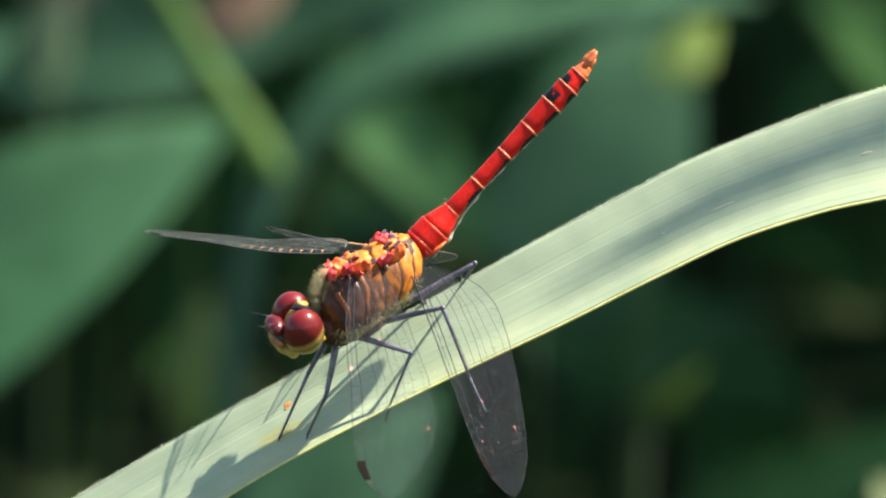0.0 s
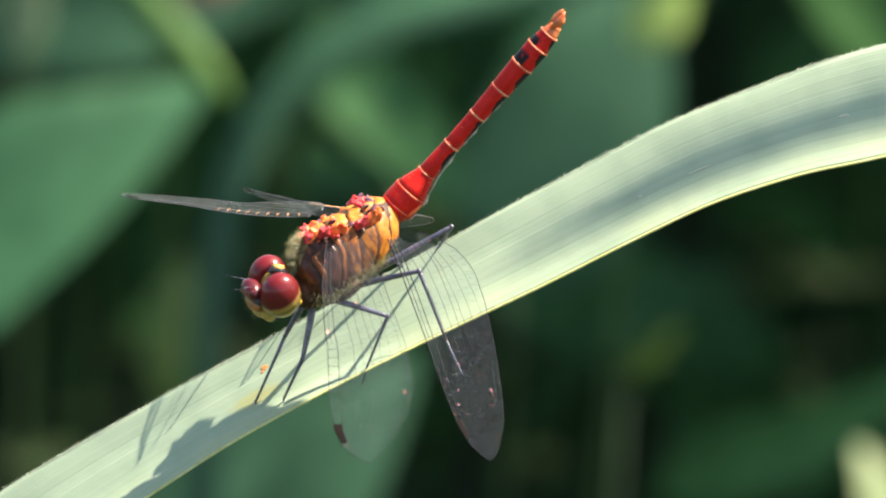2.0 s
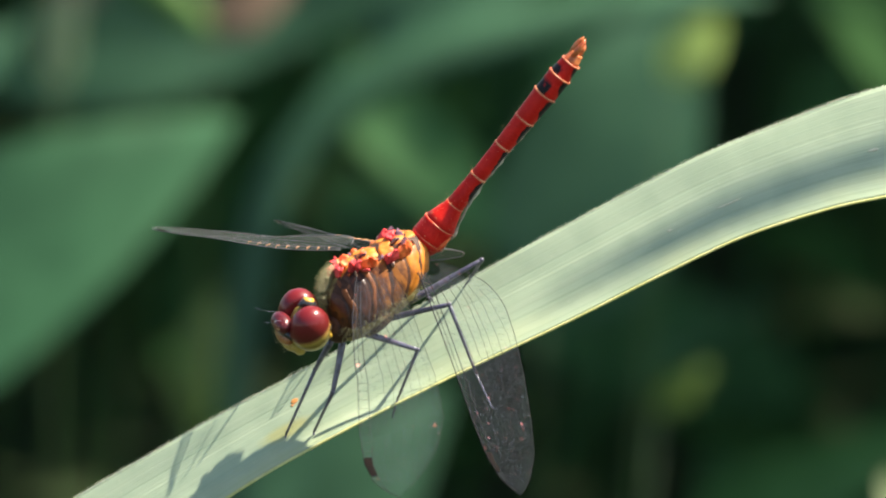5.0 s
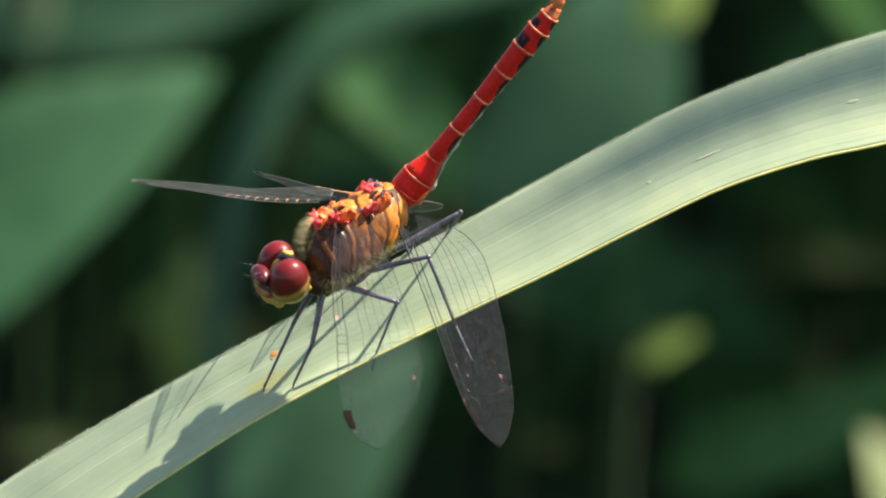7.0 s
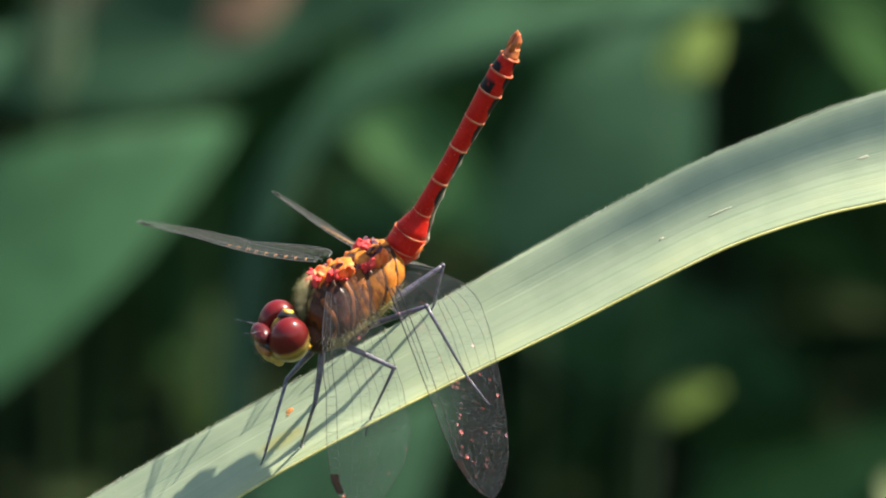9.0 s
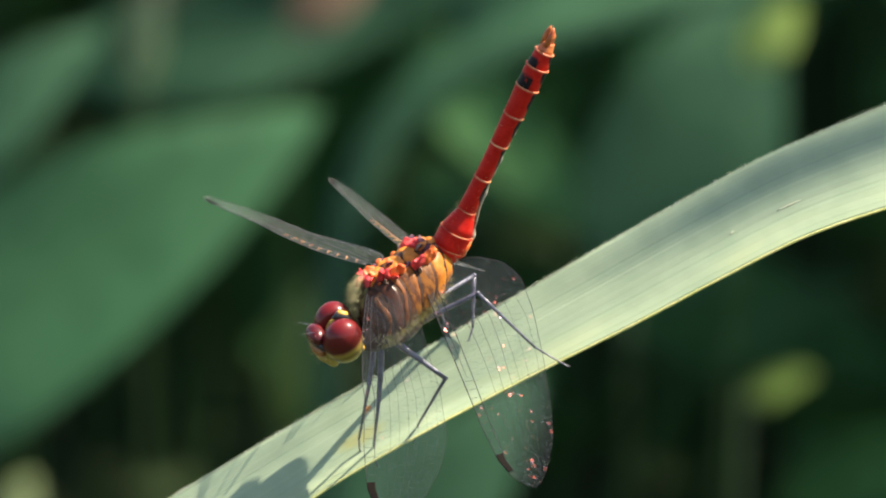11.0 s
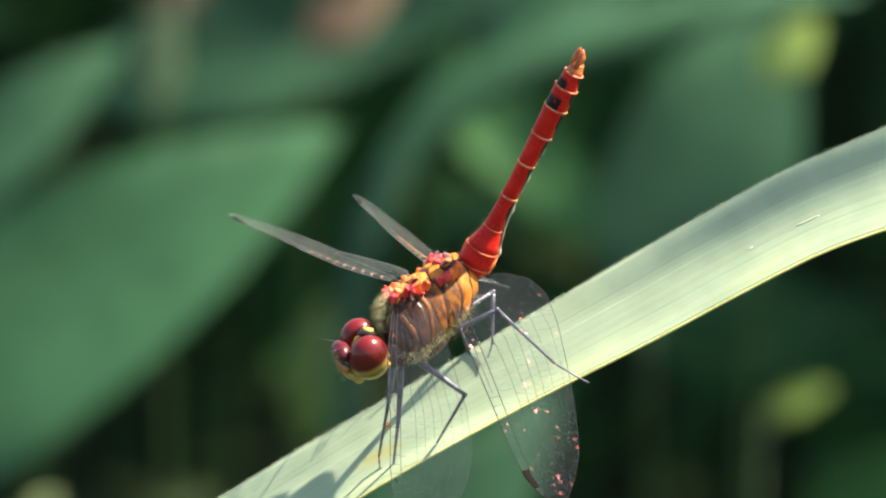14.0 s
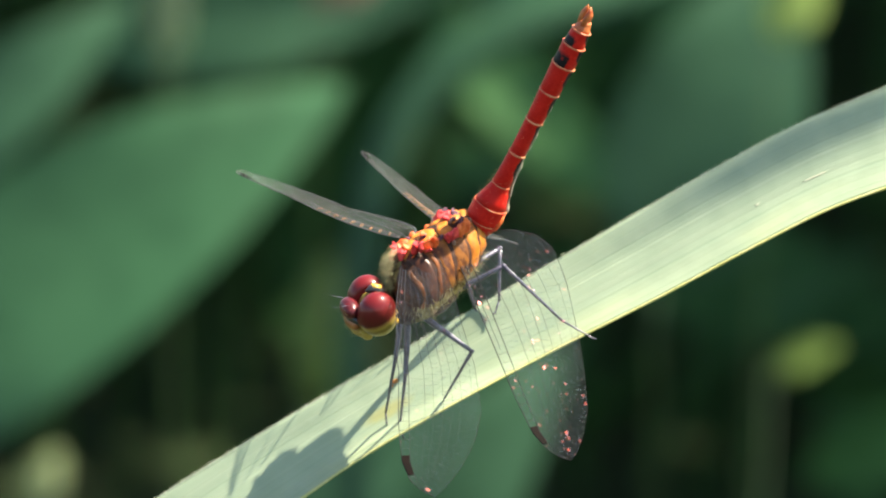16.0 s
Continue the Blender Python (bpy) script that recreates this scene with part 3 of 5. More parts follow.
def build_wing(kind, parent, label, twist=0.0, far=False):
    length = FORE if kind == "fore" else HIND
    n, k = 48, 12
    bm = bmesh.new()

    def spot(t, s, lift=0.0):
        a, b = wing_profile(kind, t)
        y, z = a + (b - a) * s, wing_z(t, s) + lift
        turn = twist * min(1.0, t / 0.6) ** 0.8
        c, q = math.cos(turn), math.sin(turn)
        return Vector((t * length, y * c - z * q, y * q + z * c))

    top = [[bm.verts.new(spot(i / n, j / k, 0.012)) for j in range(k + 1)] for i in range(n + 1)]
    for i in range(n):
        for j in range(k):
            bm.faces.new((top[i][j], top[i + 1][j], top[i + 1][j + 1], top[i][j + 1]))
    skin = part("forewing" if kind == "fore" else "hindwing", bm, M_WING_CLEAR if far else M_WING, parent, label)
    # long veins
    for s, r, t0, t1 in ((0.0, 0.09, 0, 1), (0.06, 0.06, 0, 0.5), (0.13, 0.075, 0, 0.97), (0.22, 0.045, 0.1, 0.96), (0.33, 0.04, 0.05, 0.95), (0.45, 0.045, 0.0, 0.93),
                         (0.56, 0.035, 0.1, 0.9), (0.68, 0.035, 0.05, 0.85), (0.82, 0.03, 0.1, 0.75), (1.0, 0.09, 0, 1)):
        vb = bmesh.new()
        pts = []
        for i in range(29):
            t = t0 + (t1 - t0) * i / 28
            bend = s if s in (0.0, 1.0, 0.06, 0.13) else s + 0.10 * math.sin(math.pi * i / 28) + 0.06 * (i / 28) ** 3
            pts.append(spot(t, bend, 0.0))
        tube(vb, pts, [((0.55 if s in (0.0, 0.13, 0.45, 1.0) else 0.28) if far else 0.55 if s < 0.2 else 0.30 if s == 1.0 else 0.42) * r * (1.25 - 0.6 * i / 28) for i in range(29)], 4)
        part("vein", vb, M_VEIN if far else M_VEIN_DARK, skin, "dark wing vein")
    # short cross veins
    rng = random.Random(3 if kind == "fore" else 4)
    cb = bmesh.new()
    for i in range(9):
        t = 0.045 + i * 0.046
        ab = bmesh.new()
        tube(ab, [spot(t, 0.0), spot(t + 0.004, 0.06, -0.12), spot(t + 0.008, 0.13)], (0.055 - 0.004 * i) * (1 if far else 0.4), 5)
        part("front_cross_vein", ab, M_AMBER if far else M_CROSS, skin, "amber cross vein at the leading edge" if far else "")
    for i in range(12):
        t = 0.52 + i * 0.036
        tube(cb, [spot(t, 0.0), spot(t, 0.13)], 0.02, 3)
    for a, b in ((0.14, 0.24), (0.24, 0.38), (0.38, 0.52), (0.52, 0.64), (0.64, 0.76), (0.76, 0.9), (0.9, 1.0)):
        t = 0.05
        while t < 0.95:
            tube(cb, [spot(t, a), spot(t + rng.uniform(-0.006, 0.012), b)], 0.009 if far else 0.007, 3)
            t += rng.uniform(0.03, 0.055) if far else rng.uniform(0.018, 0.034)
    tagged(part("cross_vein", cb, M_CROSS, skin, "fine cross veins"), kind="stuff")
    sb = bmesh.new()
    m = 8
    for lift in (0.07, -0.06):
        g = [[sb.verts.new(spot(0.835 + 0.075 * i / m, 0.005 + 0.115 * j / 3, lift)) for j in range(4)] for i in range(m + 1)]
        for i in range(m):
            for j in range(3):
                sb.faces.new((g[i][j], g[i + 1][j], g[i + 1][j + 1], g[i][j + 1]))
    part("wing_spot", sb, M_STIGMA, skin, "dark brown wing spot")
    return skin


def build_leg(parent, lf, lt, tarsus, bend, thick):
    """Upper leg with its lower leg as a piece of it; both point along +x."""
    bm = bmesh.new()
    tube(bm, [(-0.2, 0, 0), (lf * 0.1, 0, 0.02), (lf * 0.5, 0, 0.05), (lf * 0.9, 0, 0), (lf, 0, 0)], [thick, thick * 1.25, thick * 1.05, thick * 0.85, thick * 0.7], 8)
    ball(bm, (lf, 0, 0), (thick * 0.95,) * 3, None, 10, 6)
    for i in range(9):
        x = lf * (0.2 + 0.08 * i)
        tube(bm, [(x, 0, -thick * 0.6), (x + 0.25, 0.05 * (-1) ** i, -thick - 0.35)], [0.03, 0.006], 3)
    femur = part("leg", bm, M_LEG, parent, "black spiny leg")
    bm = bmesh.new()
    e = Vector((lt, 0, 0))
    tube(bm, [(0, 0, 0), (lt * 0.3, 0, 0), (lt * 0.8, 0, 0), e], [thick * 0.75, thick * 0.62, thick * 0.5, thick * 0.48], 8)
    d = Vector((math.cos(bend), math.sin(bend), 0))
    tube(bm, [e, e + d * tarsus * 0.5, e + d * tarsus * 0.92, e + d * tarsus + Vector((0.1, 0.15, -0.1))], [thick * 0.42, thick * 0.36, thick * 0.3, 0.03], 6)
    tube(bm, [e + d * tarsus * 0.92, e + d * tarsus + Vector((0.1, -0.12, -0.1))], [thick * 0.28, 0.02], 4)
    for i in range(11):
        x = lt * (0.12 + 0.08 * i)
        for sgn in (-1, 1):
            tube(bm, [(x, 0, 0), (x + 0.4, 0.33 * sgn, -0.3)], [0.026, 0.005], 3)
    tibia = part("lower_leg", bm, M_LEG, femur)
    return femur, tibia


def build_head(parent):
    bm = bmesh.new()
    ball(bm, (-0.55, 0, -0.45), (1.55, 2.35, 2.0), None, 28, 16)          # rear of the head and cheeks
    ball(bm, (0.55, 0, -1.3), (1.3, 1.9, 1.15), None, 20, 12)             # underside
    for v in bm.verts:
        v.co += Vector((noise.noise(v.co * 0.9), noise.noise(v.co * 1.1 + Vector((3, 1, 1))), noise.noise(v.co + Vector((1, 5, 1))))) * 0.1
    head = part("head", bm, M_FACE, parent, "yellow-olive head with large dark red eyes")
    for sgn in (1, -1):
        b = bmesh.new()
        ball(b, (0, 0, 0), (1.95, 1.72, 2.36), None, 48, 32)
        for v in b.verts:                                                # the eyes meet on the crown
            if v.co.y * sgn < -1.0:
                v.co.y = -1.0 * sgn + (v.co.y + 1.0 * sgn) * 0.3
            v.co.x += 0.10 * v.co.z * (1 if v.co.z < 0 else -0.5)
        e = part("eye", b, M_EYE, head, "glossy dark red compound eye, olive and tan below")
        e.matrix_basis = pose(-0.40 * MM, sgn * 1.42 * MM, 0.05 * MM, sgn * -10, -4, sgn * 6)
    b = bmesh.new()
    ball(b, (1.68, 0, 0.85), (0.88, 1.42, 0.84), None, 28, 18)
    for v in b.verts:                                                    # a shallow groove down the middle
        v.co.x -= 0.16 * math.exp(-(v.co.y / 0.22) ** 2) * max(0.0, v.co.x - 1.6)
    part("forehead", b, M_FRONS, head, "shiny reddish forehead")
    b = bmesh.new()
    ball(b, (1.72, 0, -0.52), (0.74, 1.48, 0.76), None, 24, 16)
    part("face_plate", b, M_CLYPEUS, head, "orange-red face plate")
    b = bmesh.new()
    ball(b, (1.38, 0, -1.45), (0.78, 1.42, 0.62), None, 24, 14)
    part("upper_lip", b, M_LIP, head, "yellow upper lip with reddish marks")
    b = bmesh.new()
    ball(b, (0.85, 0, -2.05), (0.85, 1.35, 0.52), None, 24, 14)
    part("lower_lip", b, M_LIP, head, "yellow lower lip")
    for sgn in (1, -1):                                                  # jaws at the sides of the lips
        b = bmesh.new()
        ball(b, (0.95, sgn * 1.35, -1.75), (0.55, 0.40, 0.62), Euler((0, 0.4, 0)).to_matrix(), 16, 10)
        part("jaw", b, M_LIP, head, "yellow jaw")
    b = bmesh.new()
    tube(b, [(0.95, -1.95, -1.05), (1.35, -1.42, -0.25), (1.62, -1.15, 0.20), (1.98, -0.6, 0.22), (2.08, 0, 0.20), (1.98, 0.6, 0.22), (1.62, 1.15, 0.20), (1.35, 1.42, -0.25), (0.95, 1.95, -1.05)],
         [0.08, 0.24, 0.34, 0.26, 0.24, 0.26, 0.34, 0.24, 0.08], 8)
    part("crown_band", b, M_BLACK, head, "black groove round the forehead")
    b = bmesh.new()
    tube(b, [(-0.45, 0, 2.12), (-0.95, 0, 2.22), (-1.45, 0, 1.75), (-1.6, 0, 1.2)], [0.06, 0.30, 0.42, 0.24], 10)
    part("crown_spot", b, M_SPOT, head, "yellow wedge behind the eyes")
    b = bmesh.new()
    tube(b, [(-0.2, 0, 1.98), (-0.75, 0, 2.0), (-1.3, 0, 1.6), (-1.6, 0, 0.9)], [0.08, 0.46, 0.60, 0.42], 10)
    part("crown_rim", b, M_BLACK, head, "black rim of the yellow wedge")
    for sgn in (1, -1):
        for y, z, r in ((1.75, -0.35, 0.42), (1.95, -1.05, 0.26)):
            b = bmesh.new()
            tube(b, [(-1.55, sgn * (y + 0.25), z + 0.45), (-1.95, sgn * y, z), (-2.0, sgn * (y - 0.25), z - 0.4)], [0.06, r, 0.14], 10)
            part("cheek_spot", b, M_SPOT, head, "yellow spot with a black rim")
        b = bmesh.new()
        tube(b, [(-1.35, sgn * 1.95, 1.0), (-1.70, sgn * 1.9, 0.35), (-1.86, sgn * 1.78, -0.35), (-1.72, sgn * 1.85, -1.0)], [0.12, 0.38, 0.52, 0.1], 10)
        part("cheek", b, M_BLACK, head, "black rear rim of the eye")
        b = bmesh.new()
        tube(b, [(1.5, sgn * 0.55, 1.35), (2.0, sgn * 0.75, 1.75), (2.8, sgn * 1.1, 2.1), (3.5, sgn * 1.3, 2.6)], [0.05, 0.024, 0.015, 0.008], 5)
        part("antenna", b, M_LEG, head, "short thin antenna")
    rng = random.Random(8)
    b = bmesh.new()
    for _ in range(150):
        a = rng.uniform(-1.2, 1.2)
        p = Vector((1.55 + 0.7 * rng.random(), a, rng.uniform(-2.0, 1.3)))
        tube(b, [p, p + Vector((rng.uniform(0.25, 0.6), rng.uniform(-0.2, 0.2), rng.uniform(-0.1, 0.4)))], [0.016, 0.004], 3)
    tagged(part("face_hair", b, M_HAIR, head, "fine pale face hairs"), kind="stuff")
    return head


def thorax_point(a, x, lift=0.0):
    """Surface of the thorax: a is the angle from the back (0) down the flank (180 degrees), x along the body from -1 to 1."""
    k = max(0.0, 1 - abs(x) ** (3.6 if x > 0 else 2.8)) ** 0.5
    c = math.cos(a)
    front = max(0.0, min(1.0, (x + 0.1) / 0.5)) * max(0.0, c)          # the shoulders are square and high
    wide, high = 2.95 * k, (3.45 + 0.45 * front if c > 0 else 2.9) * k
    return Vector((5.7 * x - (1.6 - 0.9 * front) * c * k, (wide + lift) * math.sin(a), (high + lift) * c))


def build_thorax(parent):
    bm = bmesh.new()
    n, k = 26, 36
    rows = [[bm.verts.new(thorax_point(2 * math.pi * j / k, -0.985 + 1.97 * i / n)) for j in range(k)] for i in range(n + 1)]
    for i in range(n):
        for j in range(k):
            bm.faces.new((rows[i][j], rows[i][(j + 1) % k], rows[i + 1][(j + 1) % k], rows[i + 1][j]))
    bm.faces.new(rows[0])
    bm.faces.new(rows[-1][::-1])
    ball(bm, (5.0, 0, -1.0), (1.9, 1.3, 1.5), None, 16, 10)              # neck
    ball(bm, (2.2, 0, -2.1), (2.5, 2.0, 1.3), None, 18, 12)              # leg bases
    ball(bm, (-4.3, 0, 0.7), (1.3, 1.6, 1.4), None, 18, 12)              # waist
    thorax = part("thorax", bm, M_THORAX, parent, "hairy orange-brown thorax with dark seams")

    def plate(name, a0, a1, x0, x1, material, lift, label="", slant=0.0, side=1, rough=0.2, soft=4):
        """A swollen plate that covers angles a0 to a1 and x0 to x1 of the thorax."""
        b = bmesh.new()
        na, nx = 18, 10
        g = []
        for i in range(na + 1):
            row = []
            for j in range(nx + 1):
                fa, fx = i / na, j / nx
                edge = (1 - abs(2 * fa - 1) ** (soft + 2)) * (1 - abs(2 * fx - 1) ** soft)
                a = radians(a0 + (a1 - a0) * fa)
                wob = 0.014 * math.sin(fa * 5 + x0 * 9) + 0.010 * math.sin(fa * 11 + x0 * 23)
                x = x0 + fx * (x1 - x0) + slant * (fa - 0.5) + wob
                p = thorax_point(a, max(-0.975, min(0.975, x)), -0.05 + lift * edge)
                p.y *= side
                p += Vector((noise.noise(p * 0.9) * rough, 0.4 * rough * side * noise.noise(p * 1.6), rough * noise.noise(p * 1.3)))
                row.append(b.verts.new(p))
            g.append(row)
        for i in range(na):
            for j in range(nx):
                b.faces.new((g[i][j], g[i + 1][j], g[i + 1][j + 1], g[i][j + 1]))
        part(name, b, material, thorax, label)

    def lump(name, x, a, rad, turn, material, label, side, lift=0.1, rough=0.16):
        """A small crumpled piece at the root of a wing."""
        b = bmesh.new()
        c = thorax_point(radians(a), x, lift)
        ball(b, (c.x, c.y * side, c.z), rad, Euler((side * turn[0], turn[1], side * turn[2])).to_matrix(), 16, 12)
        for v in b.verts:
            v.co += Vector((noise.noise(v.co * 1.9), noise.noise(v.co * 2.2 + Vector((3, 3, 3))), noise.noise(v.co * 1.7 + Vector((7, 1, 2))))) * rough * 1.6
            v.co += Vector((noise.noise(v.co * 5.1), noise.noise(v.co * 4.6 + Vector((2, 5, 3))), noise.noise(v.co * 4.9 + Vector((1, 1, 8))))) * rough * 0.2
        part(name, b, material, thorax, label)

    for side in (1, -1):
        for x0, x1, a0, a1, lift, slant, material, label in (
                (0.82, 0.965, 8, 124, 0.10, -0.04, M_PLATE_DARK, "dark brown hairy front plate"), (0.71, 0.785, 12, 126, 0.10, -0.03, M_PLATE_STREAK, "orange-brown shoulder stripe"),
                (0.43, 0.675, 18, 130, 0.12, 0.00, M_PLATE_DARK, "dark brown shoulder plate"), (0.325, 0.415, 30, 128, 0.11, 0.02, M_PLATE_STREAK, "orange-brown flank stripe"),
                (0.025, 0.285, 36, 132, 0.12, 0.04, M_FLANK, "mottled violet-brown flank plate"), (-0.31, -0.005, 44, 133, 0.13, 0.05, M_FLANK, "mottled orange-brown flank plate"),
                (-0.61, -0.345, 40, 132, 0.12, 0.06, M_PLATE_AMBER, "amber flank plate"), (-0.92, -0.64, 30, 128, 0.12, 0.06, M_PLATE_AMBER, "amber yellow flank plate")):
            plate("flank_plate", a0, a1, x0, x1, material, lift, label, slant, side, 0.16, 5)
        for x0, x1 in ((0.32, 0.80), (-0.15, 0.33), (-0.70, -0.14)):
            plate("belly_plate", 124, 176, x0, x1, M_PLATE_OLIVE, 0.14, "olive underside plate", 0, side)
        plate("collar_plate", 2, 20, 0.72, 0.95, M_PLATE_OLIVE, 0.1, "olive collar plate", 0, side)
        for x0, x1, a0, a1, lift in ((0.34, 0.62, 2, 24, 0.16), (0.04, 0.31, 2, 36, 0.26), (-0.22, 0.01, 3, 42, 0.22), (-0.50, -0.25, 2, 34, 0.24), (-0.86, -0.52, 3, 34, 0.12)):
            plate("back_plate", a0, a1, x0, x1, M_PLATE_ORANGE, lift, "orange back plate", 0.10, side, 0.17, 5)
        for x, a, rad, turn, red in ((0.46, 28, (0.55, 0.32, 1.15), (-0.8, 0.3, 0.1), 1), (0.38, 36, (0.44, 0.29, 1.32), (-0.8, 0.1, 0), 1), (0.28, 40, (0.68, 0.32, 1.26), (-0.7, 0.0, 0), 0), (0.18, 44, (0.39, 0.27, 1.15), (-0.7, 0.0, 0), 0),
                                     (0.62, 12, (0.72, 0.40, 0.57), (-0.4, 0.5, 0.3), 1), (0.50, 12, (0.59, 0.36, 0.57), (-0.4, 0.2, 0.3), 0), (0.40, 26, (0.65, 0.20, 0.34), (-0.5, 0, 0.4), 2),
                                     (-0.06, 48, (0.52, 0.32, 1.03), (-0.9, 0.2, 0.1), 1), (-0.15, 55, (0.47, 0.29, 1.49), (-0.8, 0.1, 0), 1), (-0.30, 56, (0.72, 0.32, 1.38), (-0.7, -0.1, 0), 0), (-0.42, 56, (0.39, 0.24, 1.49), (-0.7, -0.1, 0), 0),
                                     (0.07, 42, (0.65, 0.16, 0.32), (-0.6, 0.3, 0.3), 2), (-0.40, 40, (0.65, 0.18, 0.46), (-0.6, 0, 0.3), 2), (-0.28, 12, (0.78, 0.40, 0.57), (-0.3, 0, 0.5), 1), (-0.42, 14, (0.52, 0.32, 0.52), (-0.3, 0, 0.5), 2)):
            lump("wing_joint", x, a, rad, turn, (M_PLATE_CORAL, M_PLATE_RED, M_PLATE_VIOLET)[red], ("orange-red wing joint", "pinkish red wing joint", "violet-brown wing joint")[red], side, 0.06 if a < 20 else 0.0, 0.2)
        pick = random.Random(31)
        for x0, x1, a0, a1 in ((0.16, 0.60, 14, 48), (-0.46, -0.02, 20, 62)):
            for _ in range(7):
                f = pick.random()
                kind = pick.choice((0, 1, 2, 2, 2, 3))
                size = pick.uniform(0.16, 0.30)
                lump("wing_joint", x0 + (x1 - x0) * pick.random(), a0 + (a1 - a0) * f, (size * 1.2, size * 0.5, size * pick.uniform(1.8, 3.6)), (-0.8 + pick.uniform(-0.4, 0.4), pick.uniform(-0.5, 0.5), pick.uniform(-0.3, 0.3)),
                     (M_PLATE_CORAL, M_PLATE_RED, M_PLATE_VIOLET, M_PLATE_PALE)[kind], ("orange-red wing joint", "pinkish red wing joint", "violet-brown wing joint", "pale wing hinge")[kind], side, 0.06, 0.12)
        for x, a in ((0.50, 42), (-0.08, 62), (-0.55, 48)):
            lump("wing_hinge", x, a, (0.16, 0.16, 0.6), (-0.8, 0.1, 0), M_PLATE_PALE, "pale wing hinge", side, 0.1, 0.1)
    rng = random.Random(11)
    b = bmesh.new()
    for i in range(2200):
        front = i % 3 != 0                                              # a dense ruff in front, some along the belly
        x = rng.uniform(0.55, 0.965) if front else rng.uniform(-0.8, 0.95)
        a = rng.uniform(-1.9, 0.2) if front else rng.choice((-1, 1)) * rng.uniform(1.95, 2.7)
        p = thorax_point(a, x, 0.02)
        d = (p - Vector((p.x * 0.6, 0, 0))).normalized() + Vector((0.7 if front else 0, 0, 0)) + Vector([rng.uniform(-0.45, 0.45) for _ in range(3)])
        long = rng.uniform(0.5, 1.5) if front and abs(a) < 1.2 else rng.uniform(0.3, 0.85)
        tube(b, [p, p + d.normalized() * long], [0.014, 0.004], 3)
    tagged(part("thorax_hair", b, M_HAIR, thorax, "pale yellowish hairs"), kind="stuff")
    return thorax


SEGMENTS = [(-0.35, 1.0, 1.10, 1.66), (1.0, 2.75, 1.72, 1.66), (2.75, 5.0, 1.60, 0.92), (5.0, 8.45, 0.90, 0.80), (8.45, 12.1, 0.79, 0.83),
            (12.1, 15.3, 0.84, 0.98), (15.3, 18.3, 1.00, 1.13), (18.3, 20.5, 1.12, 1.12), (20.5, 22.1, 1.06, 0.92), (22.1, 23.1, 0.82, 0.60)]


